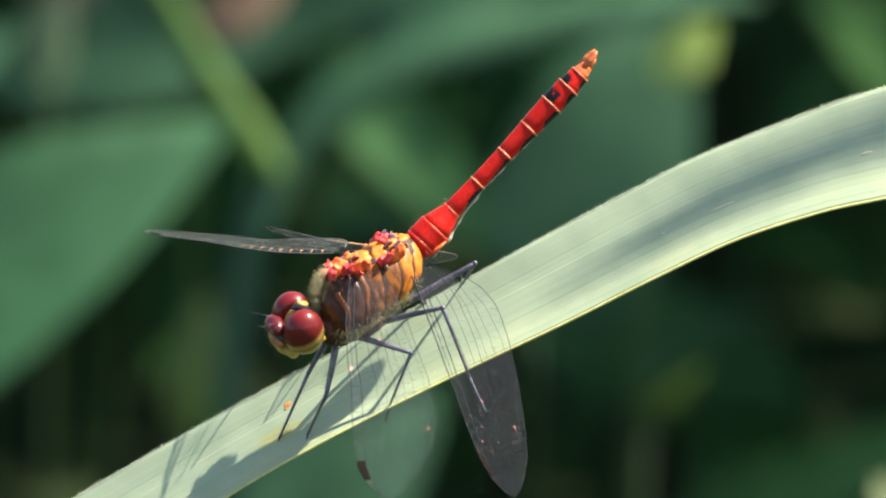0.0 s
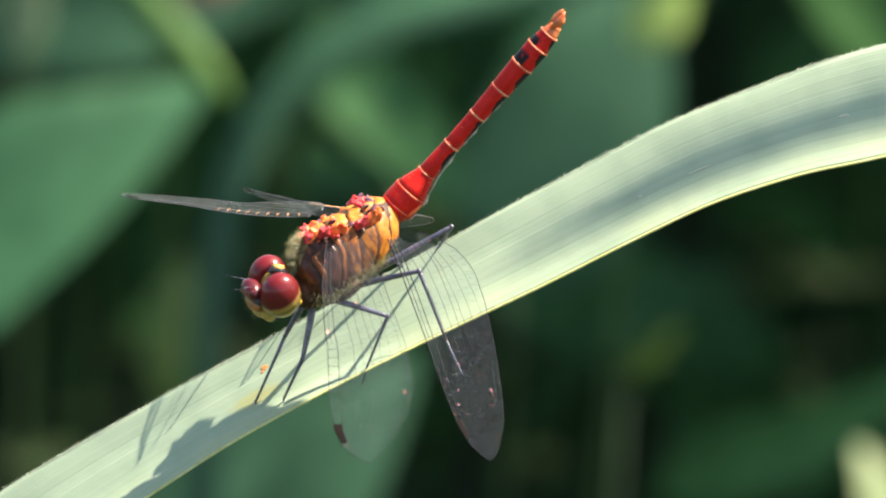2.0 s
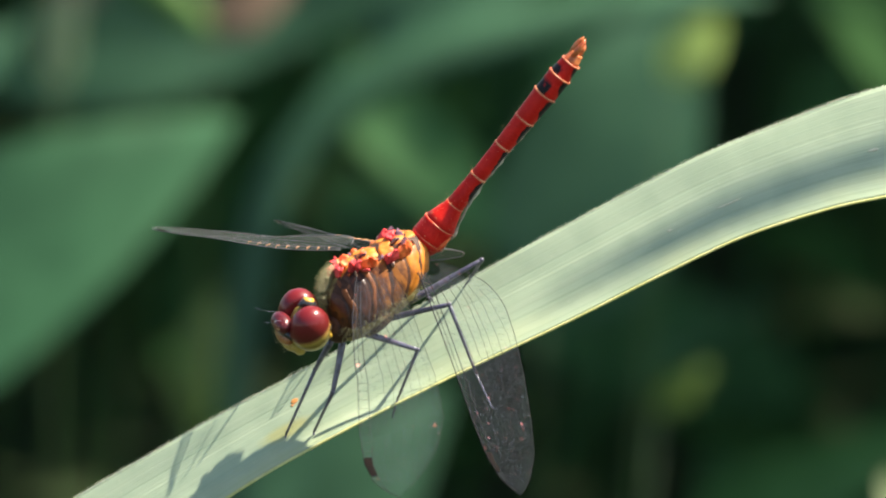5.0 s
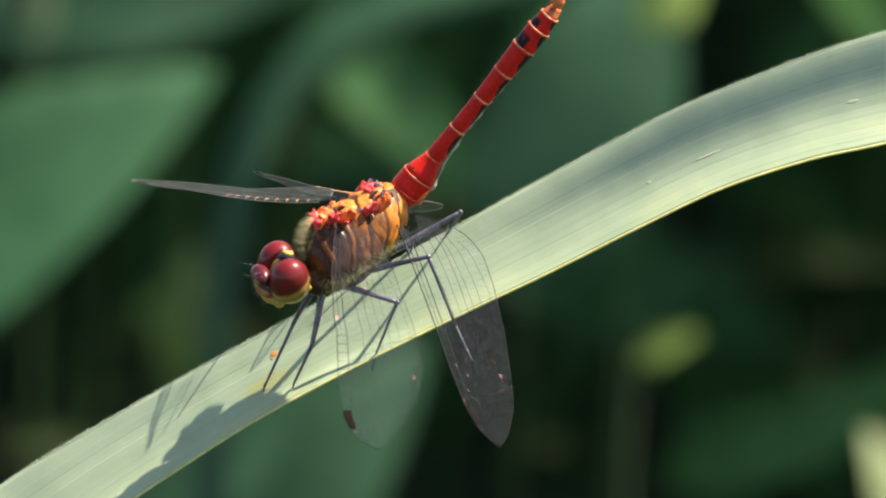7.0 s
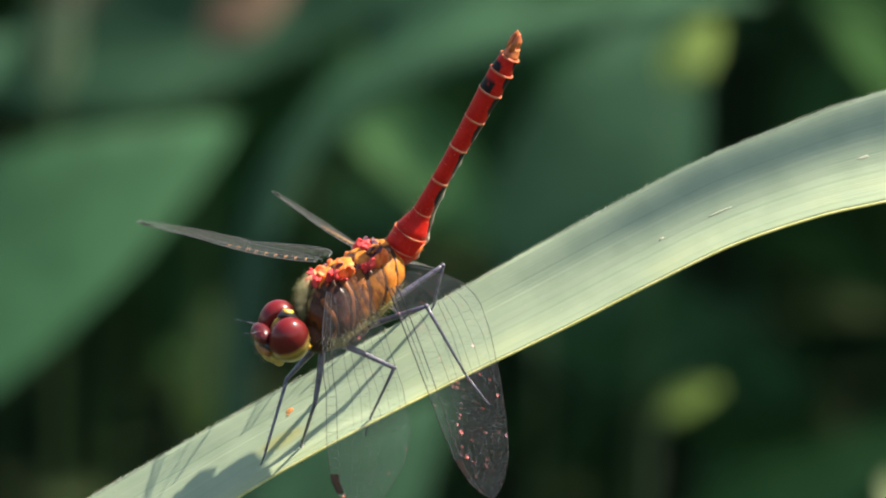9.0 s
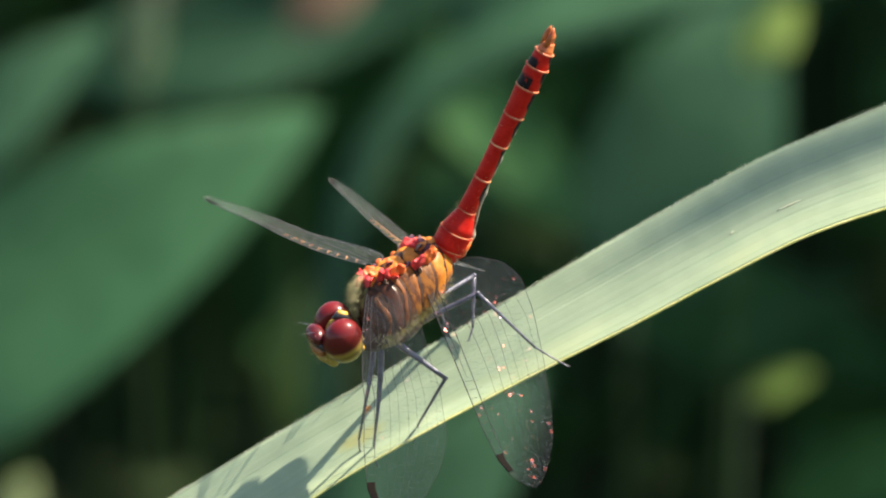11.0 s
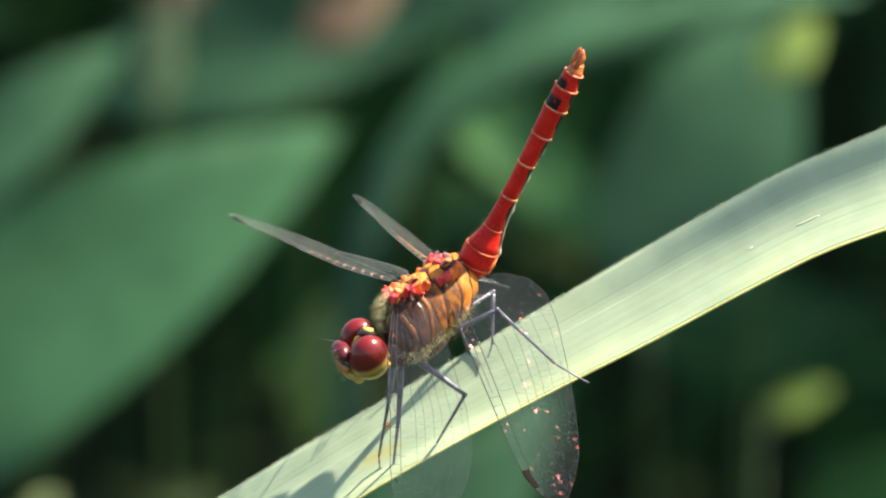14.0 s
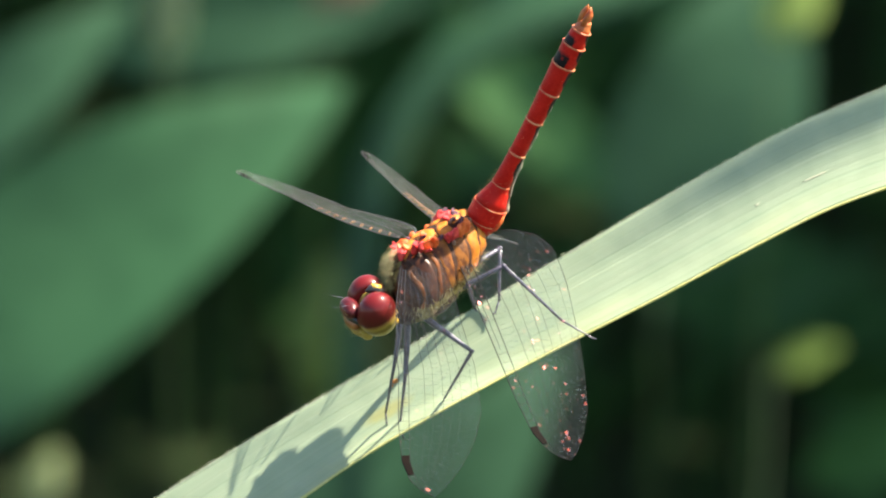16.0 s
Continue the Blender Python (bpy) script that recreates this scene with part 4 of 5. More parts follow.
def build_abdomen(parent):
    first = None
    for i, (x0, x1, r0, r1) in enumerate(SEGMENTS):
        b = bmesh.new()
        prof = [(x0, r0 * 0.93), (x0 + 0.12, r0 * 0.99), (x0 * 0.7 + x1 * 0.3, r0 * 0.66 + r1 * 0.33), (x0 * 0.35 + x1 * 0.65, r0 * 0.33 + r1 * 0.66), (x1 - 0.22, r1 * 1.0), (x1, r1 * 1.015), (x1, r1 * 0.8)]
        k = 24
        rings = []
        uv = b.loops.layers.uv.new("uv")
        for x, r in prof:
            ring = []
            for j in range(k):
                a = 2 * math.pi * j / k
                y, z = math.sin(a), math.cos(a)
                ridge = 1 + 0.06 * max(0, z) ** 8
                ring.append(b.verts.new((x, r * y, r * 0.92 * z * ridge - (0.10 * r if z < -0.5 else 0))))
            rings.append(ring)
        for q0, q1 in zip(rings, rings[1:]):
            for j in range(k):
                b.faces.new((q0[j], q0[(j + 1) % k], q1[(j + 1) % k], q1[j]))
        b.faces.new(rings[0])
        b.faces.new(rings[-1][::-1])
        for face in b.faces:
            for loop in face.loops:
                loop[uv].uv = ((loop.vert.co.x - x0) / (x1 - x0), 0.1 * i)
        ob = part("abdomen" if i == 0 else "segment", b, M_TAILEND if i == 9 else M_ABD, parent if i == 0 else first, "slender club-shaped red abdomen" if i == 0 else "")
        first = first or ob
        if i < 9:
            b = bmesh.new()
            pts = [(x1 - 0.02, (r1 * 0.99) * math.sin(a), (r1 * 0.92) * math.cos(a) - (0.10 * r1 if math.cos(a) < -0.5 else 0)) for a in (2 * math.pi * j / 28 for j in range(29))]
            tube(b, pts, 0.095 if i > 2 else 0.05, 6)
            part("segment_rim", b, M_RIM, first, "pale orange segment rim")
    b = bmesh.new()
    for q in range(2):
        pts, rad = [], []
        for i in range(61):
            x = 0.7 + i * 0.3
            r = float(np.interp(x, [0, 1, 3, 5.5, 8.7, 15, 18, 22], [1.3, 1.7, 1.65, 1.05, 0.8, 0.95, 1.05, 0.8]))
            pts.append(Vector((x, (-0.5 if q else 0.5) * r, -0.86 * r)))
            rad.append(max(0.02, 0.15 + 0.28 * noise.noise(Vector((x * 0.9, q * 7.0, 2.0))) - 0.006 * x))
        tube(b, pts, rad, 6)
    part("underside_fold", b, M_PLEURA, first, "pale dusty fold along the underside")
    for sgn in (1, -1):                                                  # orange marks at the base
        b = bmesh.new()
        tube(b, [(0.5, sgn * 1.35, -0.5), (1.3, sgn * 1.62, -0.62), (1.9, sgn * 1.62, -0.75), (2.6, sgn * 1.45, -0.95)], [0.08, 0.17, 0.15, 0.04], 8)
        part("base_mark", b, M_PLATE_CORAL, first, "orange mark on the flank of the first segments")
    for y, z, ln in ((0.28, 0.3, 2.0), (-0.28, 0.3, 2.0), (0.0, -0.25, 1.5)):
        b = bmesh.new()
        e = 22.7
        tube(b, [(e, y * 0.9, z), (e + 1, y * 1.3, z + 0.1), (e + ln * 0.8, y * 1.1, z + 0.05), (e + ln, y * 0.7, z + 0.15)], [0.3, 0.3, 0.22, 0.05], 8)
        part("tail_clasper", b, M_TAILEND, first, "orange tail claspers")
    rng = random.Random(2)
    b = bmesh.new()
    for _ in range(240):
        x = rng.uniform(0.1, 6) if rng.random() < 0.7 else rng.uniform(6, 22)
        r = np.interp(x, [0, 1, 3, 5, 8, 14, 17, 22], [1.6, 1.75, 1.5, 1.0, 0.8, 0.95, 1.05, 0.7])
        a = rng.uniform(0, 2 * math.pi)
        p = Vector((x, r * math.sin(a), r * 0.92 * math.cos(a)))
        d = Vector((rng.uniform(-0.2, 0.6), math.sin(a), math.cos(a)))
        tube(b, [p, p + d * rng.uniform(0.15, 0.5)], [0.011, 0.003], 3)
    tagged(part("abdomen_hair", b, M_HAIR, first, "fine pale hairs"), kind="stuff")
    return first


def build_darter():
    root = new("dragonfly")
    tagged(root, "red darter dragonfly with clear wings perched on a pale leaf", "dragonfly")
    thing = {"root": root, "thorax": build_thorax(root), "head": build_head(root), "abdomen": build_abdomen(root)}
    for key, kind, twist in (("near_fore", "fore", 0), ("near_hind", "hind", 0), ("far_fore", "fore", 0.45), ("far_hind", "hind", 0.34)):
        thing[key] = build_wing(kind, root, "clear veined wing with a dark spot near the tip", twist, "far" in key)
    for key, spec in LEGS.items():
        thing[key] = build_leg(root, *spec)
    return thing


# upper leg, lower leg, foot, bend (radians), thickness
LEGS = {"front_near": (4.6, 6.6, 1.9, 0.5, 0.27), "front_far": (3.5, 7.2, 1.2, 0.4, 0.25), "middle_near": (5.3, 7.3, 1.9, 0.35, 0.25),
        "middle_far": (4.6, 3.6, 1.2, 0.35, 0.24), "hind_near": (6.95, 7.8, 3.6, 0.3, 0.26), "hind_far": (7.4, 5.0, 1.2, 0.3, 0.25)}

LIFT = 2.0                        # how far the body is held off the leaf, beyond the depths below
# resting poses (mm): first facing one way, later turned and with the tail higher
POSE_A = {
    "thorax": ((-7.9, 0.8, 4.8), (-0.765, -0.546, 0.34), (0.30, -0.12, 0.9)),
    "head": ((-15.2, -2.6, 7.6), (-0.91, -0.37, 0.17), (0.36, -0.51, 0.78)),
    "abdomen": ((-4.1, 4.5, 3.4), (11.9, 23.1), 1, (-0.36, 0.45, -0.8)),
    "near_fore": ((-9.3, 2.9, 6.8), (-6.03, -18.67), 1, (1, -0.1, 0.0)),
    "near_hind": ((-4.6, 3.4, 5.0), (5.1, -18.41), 1, (1, 0.1, -1.15)),
    "far_fore": ((-11.2, 4.4, 2.0), (-28.44, 6.29), -1, (0.73, 0.45, -0.515)),
    "far_hind": ((-6.3, 4.6, 0.4), (-17.11, 6.19), -1, (0.92, 0.0, -0.4)),
    "front_near": ((-11.34, -4.4, 4.6), (-12.12, -8.53), 1, (-13.83, -12.17), -1, (-13.73, -14.04)),
    "front_far": ((-12.4, -4.4, 3.0), (-13.62, -6.5), 1, (-16.07, -12.01), -1, (-15.96, -12.8)),
    "middle_near": ((-9.46, -3.5, 4.8), (-4.84, -4.89), 1, (-6.71, -9.52), -1, (-7.07, -11.39)),
    "middle_far": ((-8.5, -1.6, 2.0), (-5.8, 0.5), -1, (-4.0, -0.5), 1, (-3.6, -0.9)),
    "hind_near": ((-7.18, -2.2, 4.8), (-1.5, -0.85), 1, (1.0, -7.2), -1, (2.5, -10.1)),
    "hind_far": ((-4.89, -0.5, 1.6), (1.2, 3.1), -1, (0.1, 1.3), 1, (-0.4, 0.7)),
}
POSE_B = {
    "thorax": ((-11.5, 0.95, 4.8), (-8.0, -6.8, 5.0), (0.42, -0.06, 0.9)),
    "head": ((-18.4, -2.85, 7.6), (-0.93, -0.33, 0.14), (0.33, -0.50, 0.80)),
    "abdomen": ((-7.95, 4.45, 3.4), (3.75, 25.2), 1, (-0.62, 0.30, -0.72)),
    "near_fore": ((-14.3, 3.0, 6.8), (-12.5, -20.74), 1, (1, 0.05, -0.1)),
    "near_hind": ((-10.4, 3.7, 5.0), (0.39, -17.58), 1, (0.85, 0.25, -0.42)),
    "far_fore": ((-14.9, 3.85, 2.0), (-29.92, 10.38), -1, (0.849, 0.235, -0.47)),
    "far_hind": ((-10.7, 4.5, 0.4), (-17.87, 11.59), -1, (0.94, -0.2, -0.32)),
    "front_near": ((-14.36, -4.5, 4.6), (-14.61, -8.41), 1, (-15.19, -12.67), -1, (-14.75, -14.28)),
    "front_far": ((-15.04, -4.1, 3.0), (-15.48, -7.06), 1, (-16.57, -12.37), -1, (-16.41, -13.0)),
    "middle_near": ((-12.63, -3.9, 4.8), (-8.54, -6.95), 1, (-11.21, -11.27), -1, (-11.3, -13.03)),
    "middle_far": ((-12.2, -1.9, 2.0), (-9.26, -0.45), -1, (-8.51, -2.81), 1, (-8.2, -3.4)),
    "hind_near": ((-11.25, -2.1, 4.8), (-5.15, 0.87), 1, (0.17, -4.38), -1, (2.97, -5.62)),
    "hind_far": ((-10.96, -0.75, 1.6), (-5.5, 2.5), -1, (-5.7, -1.75), 1, (-6.2, -2.2)),
}


def reach(start, end, length, sign):
    """The end of a stiff rod of that length from start, in line with end (right, up)."""
    w = start[2]
    for _ in range(6):
        e = along(end[0], end[1], w)
        flat = math.hypot(e.x - start[0], e.y - start[1])
        w = start[2] + sign * math.sqrt(max(0.01, length * length - flat * flat))
    return along(end[0], end[1], w)


FRAMES = spine_frames(420)


def surface_depth(u, v):
    """Depth of the long leaf's face in line with (u, v)."""
    f = min(FRAMES, key=lambda q: abs((Vector((u, v, 0)) - q[0]).dot(q[1])))
    s = (Vector((u, v, 0)) - f[0]).dot(f[4]) / f[3]
    return blade_point(f, max(-1.2, min(1.2, s)), 0).z


def poses_of(table):
    """Poses of all pieces in the frame of R."""
    out = {}
    for key, v in table.items():
        start = along(v[0][0], v[0][1], v[0][2] + LIFT)
        if key in ("thorax", "head"):
            out[key] = axes(start, v[1], v[2])
        elif key in LEGS:
            lf, lt, tarsus, bend, _ = LEGS[key]
            if key == "hind_near":                                       # its foot hangs over the margin
                knee = reach(start, v[1], lf, v[2])
                foot = reach(knee, v[3], lt, v[4])
            else:
                foot = along(v[3][0], v[3][1], surface_depth(*v[3]) + 0.8)
                tries = [along(v[1][0], v[1][1], start.z + q * 0.1) for q in range(-80, 81)]
                knee = min(tries, key=lambda p: ((p - start).length - lf) ** 2 + ((foot - p).length - lt) ** 2 - 0.02 * p.z)
            upper = axes(start, knee - start, foot - start)
            toe = along(v[5][0], v[5][1], foot.z)
            lower = axes(start + (knee - start).normalized() * lf, foot - knee, toe - foot)
            out[key] = upper
            out[key + "_lower"] = upper.inverted() @ lower
        else:
            length = {"abdomen": ABD - 0.4}.get(key, FORE if "fore" in key else HIND)
            end = reach(start, v[1], length, v[2])
            out[key] = axes(start, end - start, v[3])
    return out


def between(a, b, k, shift=None):
    la, qa, _ = a.decompose()
    lb, qb, _ = b.decompose()
    q = qa.slerp(qb, abs(k))
    if k < 0:
        q = (q @ qa.inverted()).inverted() @ qa
    return Matrix.LocRotScale(la + (lb - la) * (k if shift is None else shift), q, None)


darter = build_darter()


# ---------------------------------------------------------------- undergrowth
def leaf_mesh(length, width, curl=0.15, fold=0.12, tip=1.6, n=18, k=8):
    """An oval pointed leaf from (0, 0, 0) along +x, in millimetres, with some thickness."""
    bm = bmesh.new()
    for lift in (0.0, -0.5):
        g = []
        for i in range(n + 1):
            t = i / n
            half = width / 2 * (math.sin(math.pi * t ** 0.8) ** 0.75) * (1 - 0.25 * t ** tip) + 0.3
            row = []
            for j in range(k + 1):
                s = -1 + 2 * j / k
                z = -curl * length * (t - 0.5) ** 2 * 2 + fold * half * abs(s) + 0.03 * width * math.sin(9 * t + 2 * s) * abs(s)
                row.append(bm.verts.new((t * length, s * half, z + lift)))
            g.append(row)
        for i in range(n):
            for j in range(k):
                bm.faces.new((g[i][j], g[i + 1][j], g[i + 1][j + 1], g[i][j + 1]))
    return bm


def plant_leaf(name, base, tip, depth, width, material, label, face=(0, 0.3, 1), stalk=True, curl=0.12):
    """A leaf at that depth behind the perch, from base to tip (mm in line with the perch), facing along face, on its stalk from the ground."""
    a, b = along(*base, -depth), along(*tip, -depth)
    k = 1 + depth / FAR
    root = new(name)
    x = (b - a).normalized()
    z = Vector(face)
    z = (z - x * z.dot(x)).normalized()
    m = Matrix((x, z.cross(x), z)).transposed().to_4x4()
    m.translation = a * MM
    root.matrix_world = BASE @ m
    tagged(root, label, "leaf")
    part("leaf_blade", leaf_mesh((b - a).length, width * k, curl), material, root)
    if stalk:
        inv = root.matrix_world.inverted()
        p0 = root.matrix_world.translation
        foot = Vector((p0.x + 0.03 * math.sin(a.x), p0.y + 0.12, -0.01))
        side = inv.to_3x3() @ Vector((0, 0, -1))
        bm = bmesh.new()
        mid = p0.lerp(foot, 0.45) + (root.matrix_world.to_3x3() @ Vector((-0.02, 0, 0)))
        pts = [inv @ Vector(p) * 1000 for p in smooth_curve([tuple(p0), tuple(mid), tuple(foot)], 10)]
        tube(bm, pts, [0.6 + 0.06 * i for i in range(11)], 6)
        part("stalk", bm, M_STALK, root, "thin green stalk")
    return root


def arching_leaf():
    """A long narrow leaf that rises from the ground behind the perch and arches over to one side."""
    line = [(-24, -330, 2.2), (-23, -120, 2.0), (-21.5, -20, 1.6), (-19.6, 2, 1.7), (-17.6, 9.5, 1.8), (-14.6, 14.6, 1.9), (-10.4, 18.8, 2.0), (-4, 22.0, 2.1), (3.5, 24.3, 2.1), (11.5, 26.2, 1.9), (20, 27.6, 1.4), (28, 27.8, 0.2)]
    pts = smooth_curve(line, 60)
    root = new("arching_leaf")
    tagged(root, "long narrow bluish green leaf arching out of focus", "leaf")
    root.matrix_world = BASE
    bm, prev = bmesh.new(), None
    for i, p in enumerate(pts):
        d = pts[min(i + 1, 60)] - pts[max(i - 1, 0)]
        side = Vector((-d[1], d[0], 0)).normalized() * p[2]
        q = []
        for lift in (0, -0.6):
            for k in (-1, 0, 1):
                at = along(p[0] + side.x * k, p[1] + side.y * k, -1500)
                q.append(bm.verts.new(at + Vector((0, 0, 1.6 * abs(k) + lift - 3.0 * k))))
        if prev:
            for a, b in ((0, 1), (1, 2), (2, 5), (5, 4), (4, 3), (3, 0)):
                bm.faces.new((prev[a], prev[b], q[b], q[a]))
        prev = q
    part("leaf_blade", bm, M_LEAF_DIM, root)
    rib = bmesh.new()
    tube(rib, [along(p[0], p[1], -1500) + Vector((0, 0, 0.1)) for p in pts], [0.5 - 0.006 * i for i in range(61)], 6)
    part("midrib", rib, M_STALK, root, "raised green midrib")


def build_background():
    L = lambda *a, **k: plant_leaf("background_leaf", *a, **k)
    L((-69, -15), (-21.6, 18.0), 1550, 24.5, M_LEAF, "broad bluish green leaf out of focus behind the perch", face=(0.2, 0.7, 0.9))
    L((7, -3), (20, 29), 1620, 19, M_LEAF_DIM, "broad bluish green leaf in half shade", face=(0.1, 0.4, 1))
    L((-13, 22), (6, 3), 2100, 8, M_LEAF_DARK, "green leaf in half shade behind the darter", face=(0.1, 0.3, 1))
    L((54, 14), (31, 29), 1650, 11, M_LEAF_GREEN, "bright green leaf out of focus", face=(-0.5, 0.3, 1))
    L((-36, -36), (-7, -5.5), 1550, 9, M_LEAF_DIM, "green leaf below the perch, out of focus", face=(0, 0.12, 1), curl=0.03)
    L((-23, -36), (-1.5, -8.0), 1600, 14, M_LEAF_DIM, "green leaf below the perch, out of focus", face=(0, 0.12, 1))
    L((43, -27), (39.3, -16.5), 1600, 4.5, M_LEAF_PALE, "pale sunlit leaf out of focus", face=(0.3, 0.6, 1))
    L((18.6, 19.8), (23.4, 25.6), 1450, 5.6, M_LEAF_LIME, "small sunlit yellow-green leaf", face=(0.2, 0.8, 0.8))
    L((-25.5, -13), (-23.5, 1), 1700, 7, M_LEAF_SUNNY, "dim yellow-green leaf in shade", face=(-0.8, 0.1, 0.6))
    L((-38, 19), (-36.5, 31), 1600, 4.5, M_LEAF_PALE, "pale upright leaf out of focus", face=(-0.5, 0.2, 1))
    L((-24, 24), (-15, 31), 1600, 6, M_LEAF_DRY, "brown dry leaf out of focus", face=(0, 0.4, 1))
    L((-37, 26), (-34, 34), 1600, 5.5, M_LEAF_DRY, "brown dry leaf out of focus", face=(0, 0.4, 1))
    L((20, -22), (48, -10), 2100, 8, M_LEAF_DARK, "dark green leaf in shade", face=(-0.4, -0.6, 1))
    L((-51.5, -22), (-48.5, -17), 1600, 4, M_LEAF_PALE, "pale sunlit leaf out of focus", face=(0.2, 0.6, 1))
    L((-46, 20), (-4, 30), 1720, 13, M_LEAF_DIM, "green leaf in half shade", face=(-0.6, -0.2, 1), curl=0.02)
    L((-10, 24), (12, 33), 1720, 7, M_LEAF_DIM, "green leaf in half shade", face=(0, 0.25, 1))
    L((-64, 7), (-41, 25), 1650, 10, M_LEAF_DIM, "green leaf in half shade behind the broad leaf", face=(0.1, 0.4, 1))
    arching_leaf()
    # the mass of leaves further back
    rng = random.Random(21)
    bm = bmesh.new()
    for i in range(4300):
        # a thicket behind, and unseen tall growth added sunward to keep it in shade
        if i < 1700:
            y = rng.uniform(2.3, 4.4)
            p = Vector((rng.uniform(-0.9, 0.6), y, rng.uniform(0.0, 0.75)))
        else:
            p = Vector((rng.uniform(0.45, 1.4), rng.uniform(1.95, 4.6), rng.uniform(0.1, 1.8)))
        ln, wd = rng.uniform(0.06, 0.16), rng.uniform(0.025, 0.07)
        m = Matrix.Translation(p) @ Euler((rng.uniform(-0.9, 0.9), rng.uniform(-0.3, 0.9), rng.uniform(0, 6.28))).to_matrix().to_4x4()
        foot = p + Vector((rng.uniform(-0.05, 0.05), rng.uniform(0, 0.08), -p.z))
        if -0.30 < p.x < -0.06 and p.y < 2.55 and p.z < 0.16:             # leaves left out where one stood bright in the sun
            continue
        prev = None
        for i in range(6):
            t = i / 5
            h = wd / 2 * math.sin(math.pi * t ** 0.8) ** 0.8 + 0.001
            q = [bm.verts.new(m @ Vector((t * ln, s * h, -0.3 * ln * t * t + abs(s) * 0.2 * h))) for s in (-1, 0, 1)]
            if prev:
                bm.faces.new((prev[0], prev[1], q[1], q[0]))
                bm.faces.new((prev[1], prev[2], q[2], q[1]))
            prev = q
        tube(bm, [p, foot], [0.0006, 0.0012], 3)
    tagged(part("undergrowth", bm, M_LEAF_DARK, scale=1.0), "dense dark green undergrowth far out of focus, with unseen growth added for shade", "undergrowth", kind="stuff")


build_background()


# ---------------------------------------------------------------- what moves
SHOULDER = along(-66, 20, -1500)


def build_grass():
    """A yellow-green grass blade that hangs from a tall stalk and sways behind the perch."""
    root = new("hanging_grass_blade")
    tagged(root, "yellow-green grass blade hanging out of focus from a stalk", "grass blade")
    bm = bmesh.new()
    pts = smooth_curve([(0, 0, 0), (26, 50, 0), (74, 58, 0), (108, 30, 0), (127, 0, 0), (147, -30, 0)], 40)
    prev = None
    for i, p in enumerate(pts):
        d = pts[min(i + 1, 40)] - pts[max(i - 1, 0)]
        nv = Vector((-d[1], d[0], 0)).normalized() * (2.2 + 4.6 * (i / 40) ** 4) * (1 if i < 36 else 0.15 + 0.85 * ((40 - i) / 5) ** 0.5)
        q = [bm.verts.new(Vector(p) + nv * k + Vector((0, 0, abs(k) - lift))) for lift in (0, 0.5) for k in (-1, 0, 1)]
        if prev:
            for a, b in ((0, 1), (1, 2), (2, 5), (5, 4), (4, 3), (3, 0)):
                bm.faces.new((prev[a], prev[b], q[b], q[a]))
        prev = q
    part("grass_blade", bm, M_GRASS, root)
    rib = bmesh.new()
    tube(rib, [Vector(p) for p in pts], [0.45 - 0.008 * i for i in range(41)], 6)
    part("midrib", rib, M_STALK, root, "raised green midrib")
    stalk = bmesh.new()
    top = R(*SHOULDER)
    tube(stalk, [(top.x - 0.03, top.y + 0.02, -0.01), (top.x - 0.02, top.y + 0.01, 0.3), tuple(top)], [0.003, 0.0025, 0.0015], 8)
    tagged(part("grass_stalk", stalk, M_STALK, scale=1.0), "tall green grass stalk in the undergrowth", "grass stalk")
    return root


grass = build_grass()


def build_turning_leaf():
    """A small yellow-green leaf on a stalk of its own that turns its face to the sun late."""
    leaf = plant_leaf("turning_leaf", (17.6, -10.4), (22.6, -6.6), 1500, 3.0, M_LEAF_SUNNY, "small sunlit yellow-green leaf", face=(0.2, 0.8, 0.8), stalk=False)
    top = leaf.matrix_world.translation.copy()
    bm = bmesh.new()
    tube(bm, [(top.x - 0.02, top.y + 0.05, -0.01), (top.x - 0.01, top.y + 0.02, top.z * 0.5), tuple(top)], [0.0007, 0.0005, 0.0004], 6)
    tagged(part("leaf_stalk", bm, M_STALK, scale=1.0), "thin green leaf stalk in the undergrowth", "stalk")
    return leaf, leaf.matrix_world.copy()


turning_leaf, turning_rest = build_turning_leaf()


def build_shading_leaf():
    """A reed leaf above and to the sunny side, whose shadow wanders over the perch."""
    root = new("overhanging_leaf")
    tagged(root, "narrow green reed leaf that overhangs the perch", "leaf")
    bm = bmesh.new()
    pts = smooth_curve([(-24, -10, 0), (-12, -4.6, 0), (0, 0, 0), (14, 4.6, 0), (50, 10, 0), (110, -40, 0), (140, -300, 0), (150, -960, 0)], 70)
    prev = None
    for i, p in enumerate(pts):
        nv = Vector((-0.62, 0.36, 1.35)) * min(1, 0.05 + i / 12)
        q = [bm.verts.new(Vector(p) + nv * k + Vector((0, 0, 0.15 * abs(k) - lift))) for lift in (0, 0.12) for k in (-1, 0, 1)]
        if prev:
            for a, b in ((0, 1), (1, 2), (2, 5), (5, 4), (4, 3), (3, 0)):
                bm.faces.new((prev[a], prev[b], q[b], q[a]))
        prev = q
    part("reed_blade", bm, M_LEAF, root)
    return root


shader = build_shading_leaf()


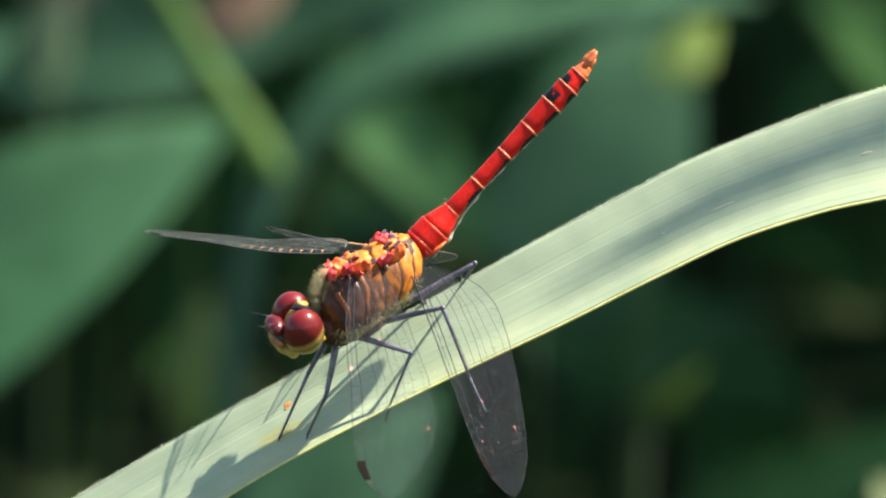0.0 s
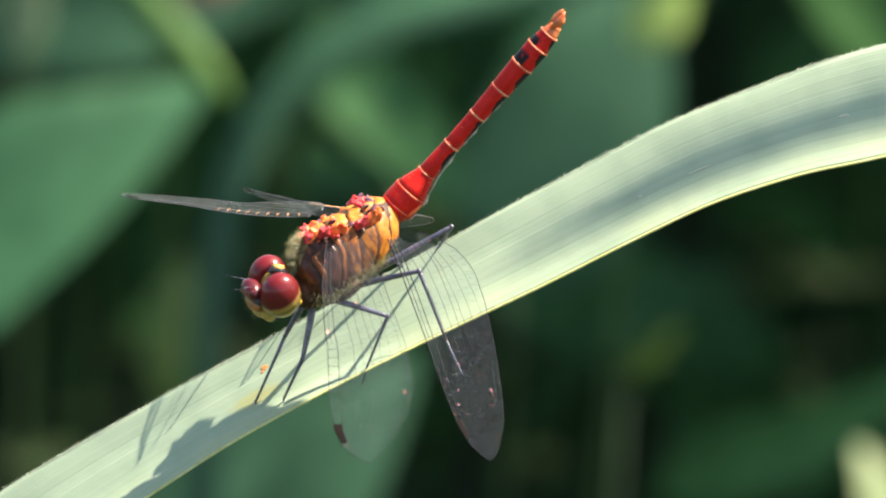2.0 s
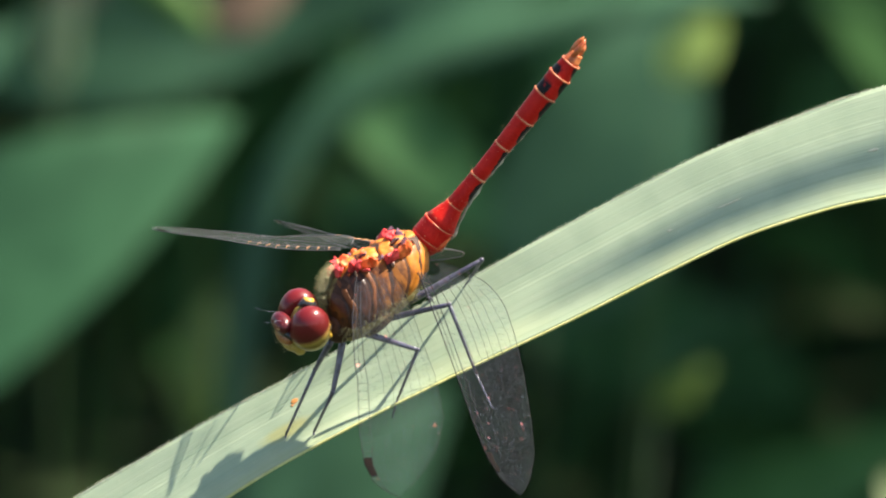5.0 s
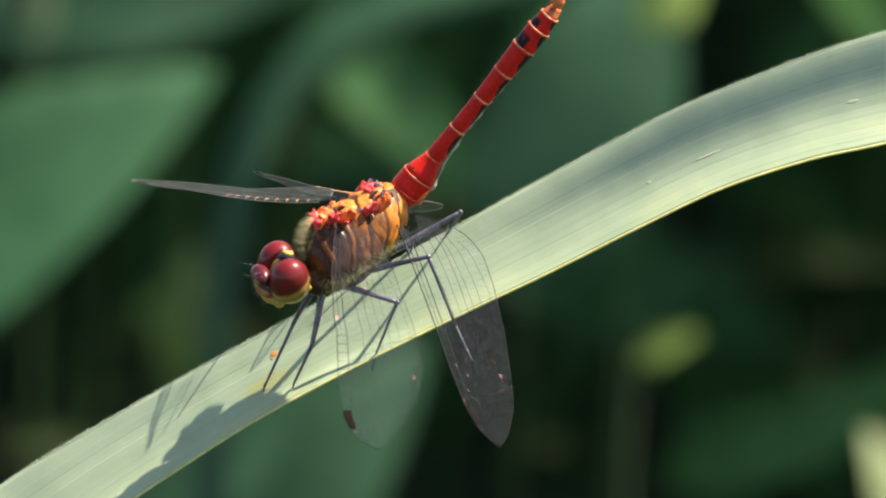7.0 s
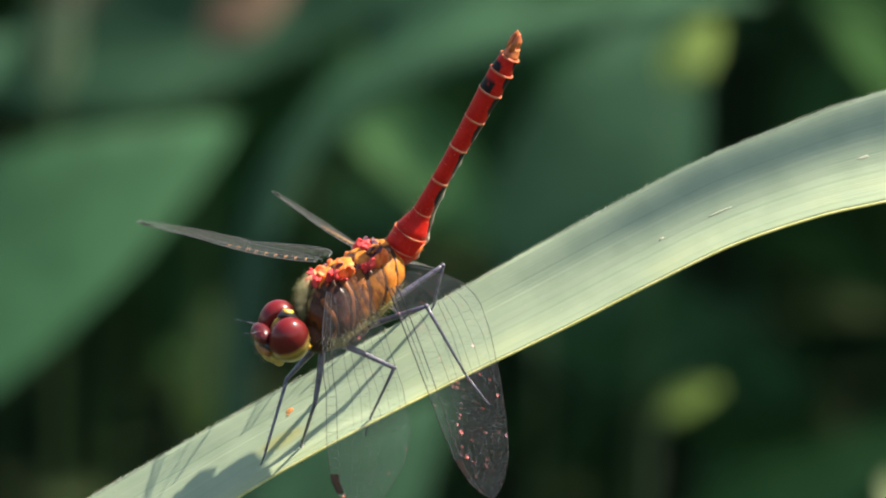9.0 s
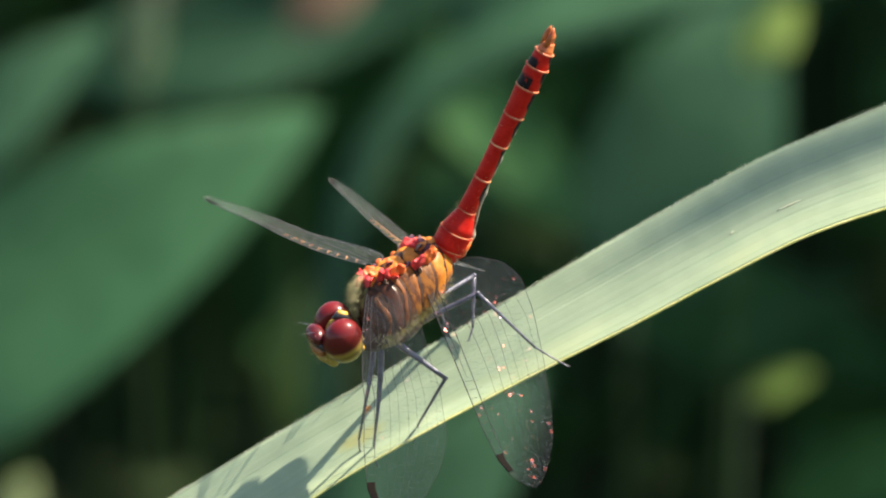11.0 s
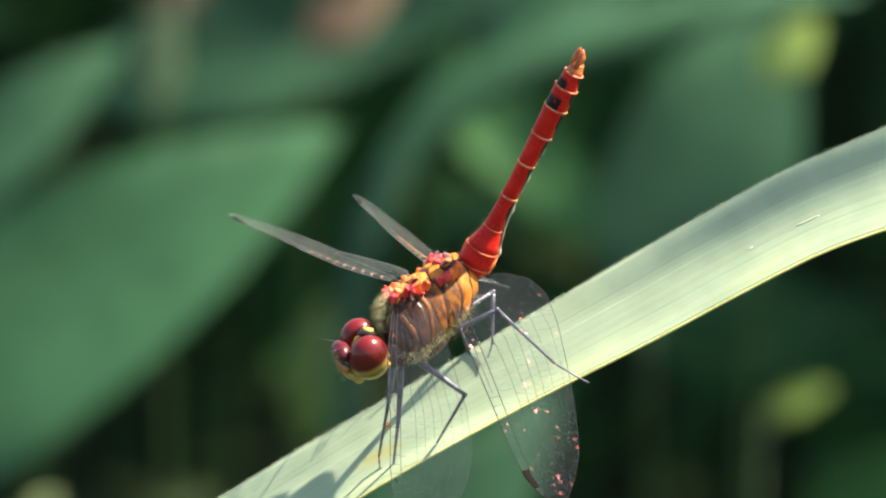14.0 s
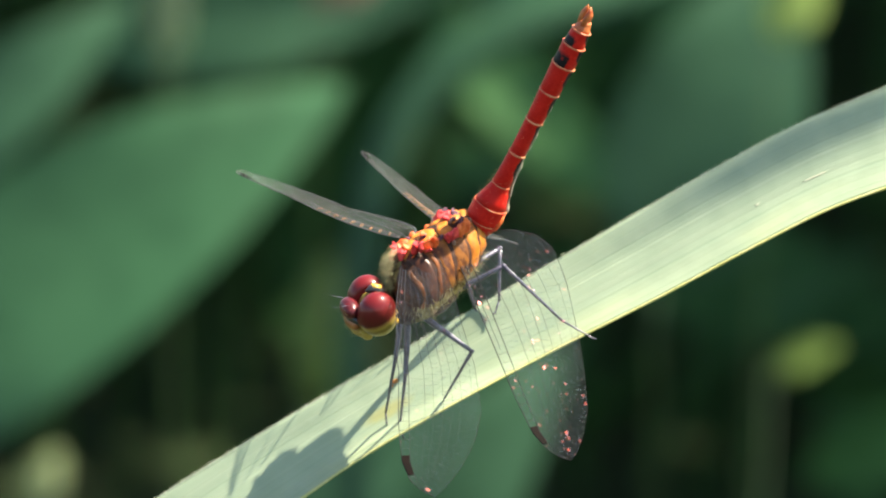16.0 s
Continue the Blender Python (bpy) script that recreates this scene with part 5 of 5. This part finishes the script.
def motions():
    pa, pb = poses_of(POSE_A), poses_of(POSE_B)
    # how far each piece has gone from the first pose to the second
    body = [(0, 0), (4.7, 0.0), (6.8, 0.0), (8.2, 0.05), (8.8, 0.25), (9.7, 0.9), (10.3, 1), (16, 1)]
    lift = [(0, 0), (4.5, 0.05), (7.0, 0.08), (7.5, 0.12), (8.0, 0.3), (8.2, 0.38), (9.7, 1), (16, 1)]
    # where the tip of the tail is seen (right, up)
    tip = [(0, 12.97, 22.76), (0.5, 12.66, 22.9), (1, 12.7, 22.85), (1.5, 12.5, 23.1), (2, 12.15, 23.0), (2.5, 11.9, 23.1), (3, 11.73, 23.3), (3.5, 11.67, 23.4), (4, 11.6, 23.55), (4.5, 11.2, 23.7),
           (6.8, 11.3, 23.2), (7.5, 11.15, 24.0), (8, 8.3, 25.05), (8.2, 8.2, 25.0), (8.8, 6.6, 25.2), (9.7, 4.1, 25.3), (10.3, 3.3, 25.3), (10.5, 3.4, 25.6), (11, 2.75, 25.75), (11.5, 3.2, 25.0), (12, 2.9, 25.65),
           (12.5, 3.05, 25.75), (13, 3.35, 25.4), (13.5, 3.72, 25.25), (14, 3.82, 25.2), (14.5, 3.85, 25.4), (15, 4.1, 25.1), (15.5, 4.2, 25.05), (16, 3.9, 25.1)]
    # the body shifts a little along the leaf after it has turned
    drift = [(0, 0.0), (8.2, 0.0), (9.7, -0.3), (10.5, -0.4), (11.5, -0.2), (12.5, 0.0), (13.5, 0.15), (14.5, 0.4), (16, 0.4)]
    times = sorted({row[0] for row in body + lift + tip + drift})

    def at(rows, t, i=1):
        return float(np.interp(t, [r[0] for r in rows], [r[i] for r in rows]))

    root = darter["root"]
    rows, base = [], {}
    for t in times:
        base[t] = Matrix.Translation((at(drift, t) * MM, 0, 0)) @ between(pa["thorax"], pb["thorax"], at(body, t))
        rows.append((t, BASE @ base[t]))
    walk(root, rows)
    for key, ob in darter.items():
        if key in ("root", "thorax"):
            continue
        rows = []
        for t in times:
            k = at(body, t)
            slide = Matrix.Translation((at(drift, t) * MM, 0, 0))
            if key == "abdomen":
                start = along(*(Vector(POSE_A[key][0]).lerp(Vector(POSE_B[key][0]), k) + Vector((at(drift, t), 0, LIFT))))
                end = reach(start, (at(tip, t, 1), at(tip, t, 2)), ABD - 0.2, 1)
                m = axes(start, end - start, Vector(POSE_A[key][3]).lerp(Vector(POSE_B[key][3]), k))
            elif key in LEGS and t > 9.7:
                m = between(pa[key], pb[key], k)
            else:
                m = slide @ between(pa[key], pb[key], at(lift, t) if key == "far_hind" else k, k)
            rows.append((t, base[t].inverted() @ m))
        if key in LEGS:
            walk(ob[0], rows)
            walk(ob[1], [(t, between(pa[key + "_lower"], pb[key + "_lower"], at(body, t))) for t in times])
        else:
            walk(ob, rows)
    # the shadow of the overhanging leaf goes to and fro across the perch: height on the leaf, turn
    mid = min(spine_frames(420), key=lambda f: abs(f[0].x - 31))
    shade = [(0, 0.1, 6.0), (0.5, -0.2, 3), (1.0, -0.6, 0), (1.5, -0.35, 0), (2.0, -0.1, -1), (2.8, 0.05, 0), (3.5, -0.05, 0), (4.5, -0.45, 0), (5.6, 0.0, 0), (6.8, 0.4, 0), (8.2, 0.5, 0), (11.5, 0.5, 0), (13.5, 0.6, 0), (16, 0.68, 0)]
    rows = []
    for t, height, a in shade:
        over = blade_point(mid, height, 0) + SUN * 230
        rows.append((t, BASE @ pose(over.x * MM, over.y * MM, over.z * MM, 0, 0, a)))
    walk(shader, rows)
    walk(turning_leaf, [(t, turning_rest @ pose(0, down * MM, 0, a, 0, c)) for t, a, c, down in ((0, 84, 0, 0), (2.8, 84, 0, 0), (3.5, 60, 0, 0), (4.7, 62, 0, 0), (6.8, 0, -14, 0), (8.2, 0, -14, 0), (10.3, 0, -17, -3), (16, 0, -17, -3))])
    sway = [(0, 0, 0), (0.5, 1, -2), (1.0, 2.5, -4), (1.5, 3, -6), (2.5, 10, -19), (3.5, 16, -26), (4.5, 15, -24), (6.8, 24, -30), (8.2, 24, -30), (12, 26, -32), (16, 25, -31)]
    walk(grass, [(t, BASE @ pose((SHOULDER.x + du) * MM, SHOULDER.y * MM, SHOULDER.z * MM, 0, 0, a)) for t, a, du in sway])


motions()
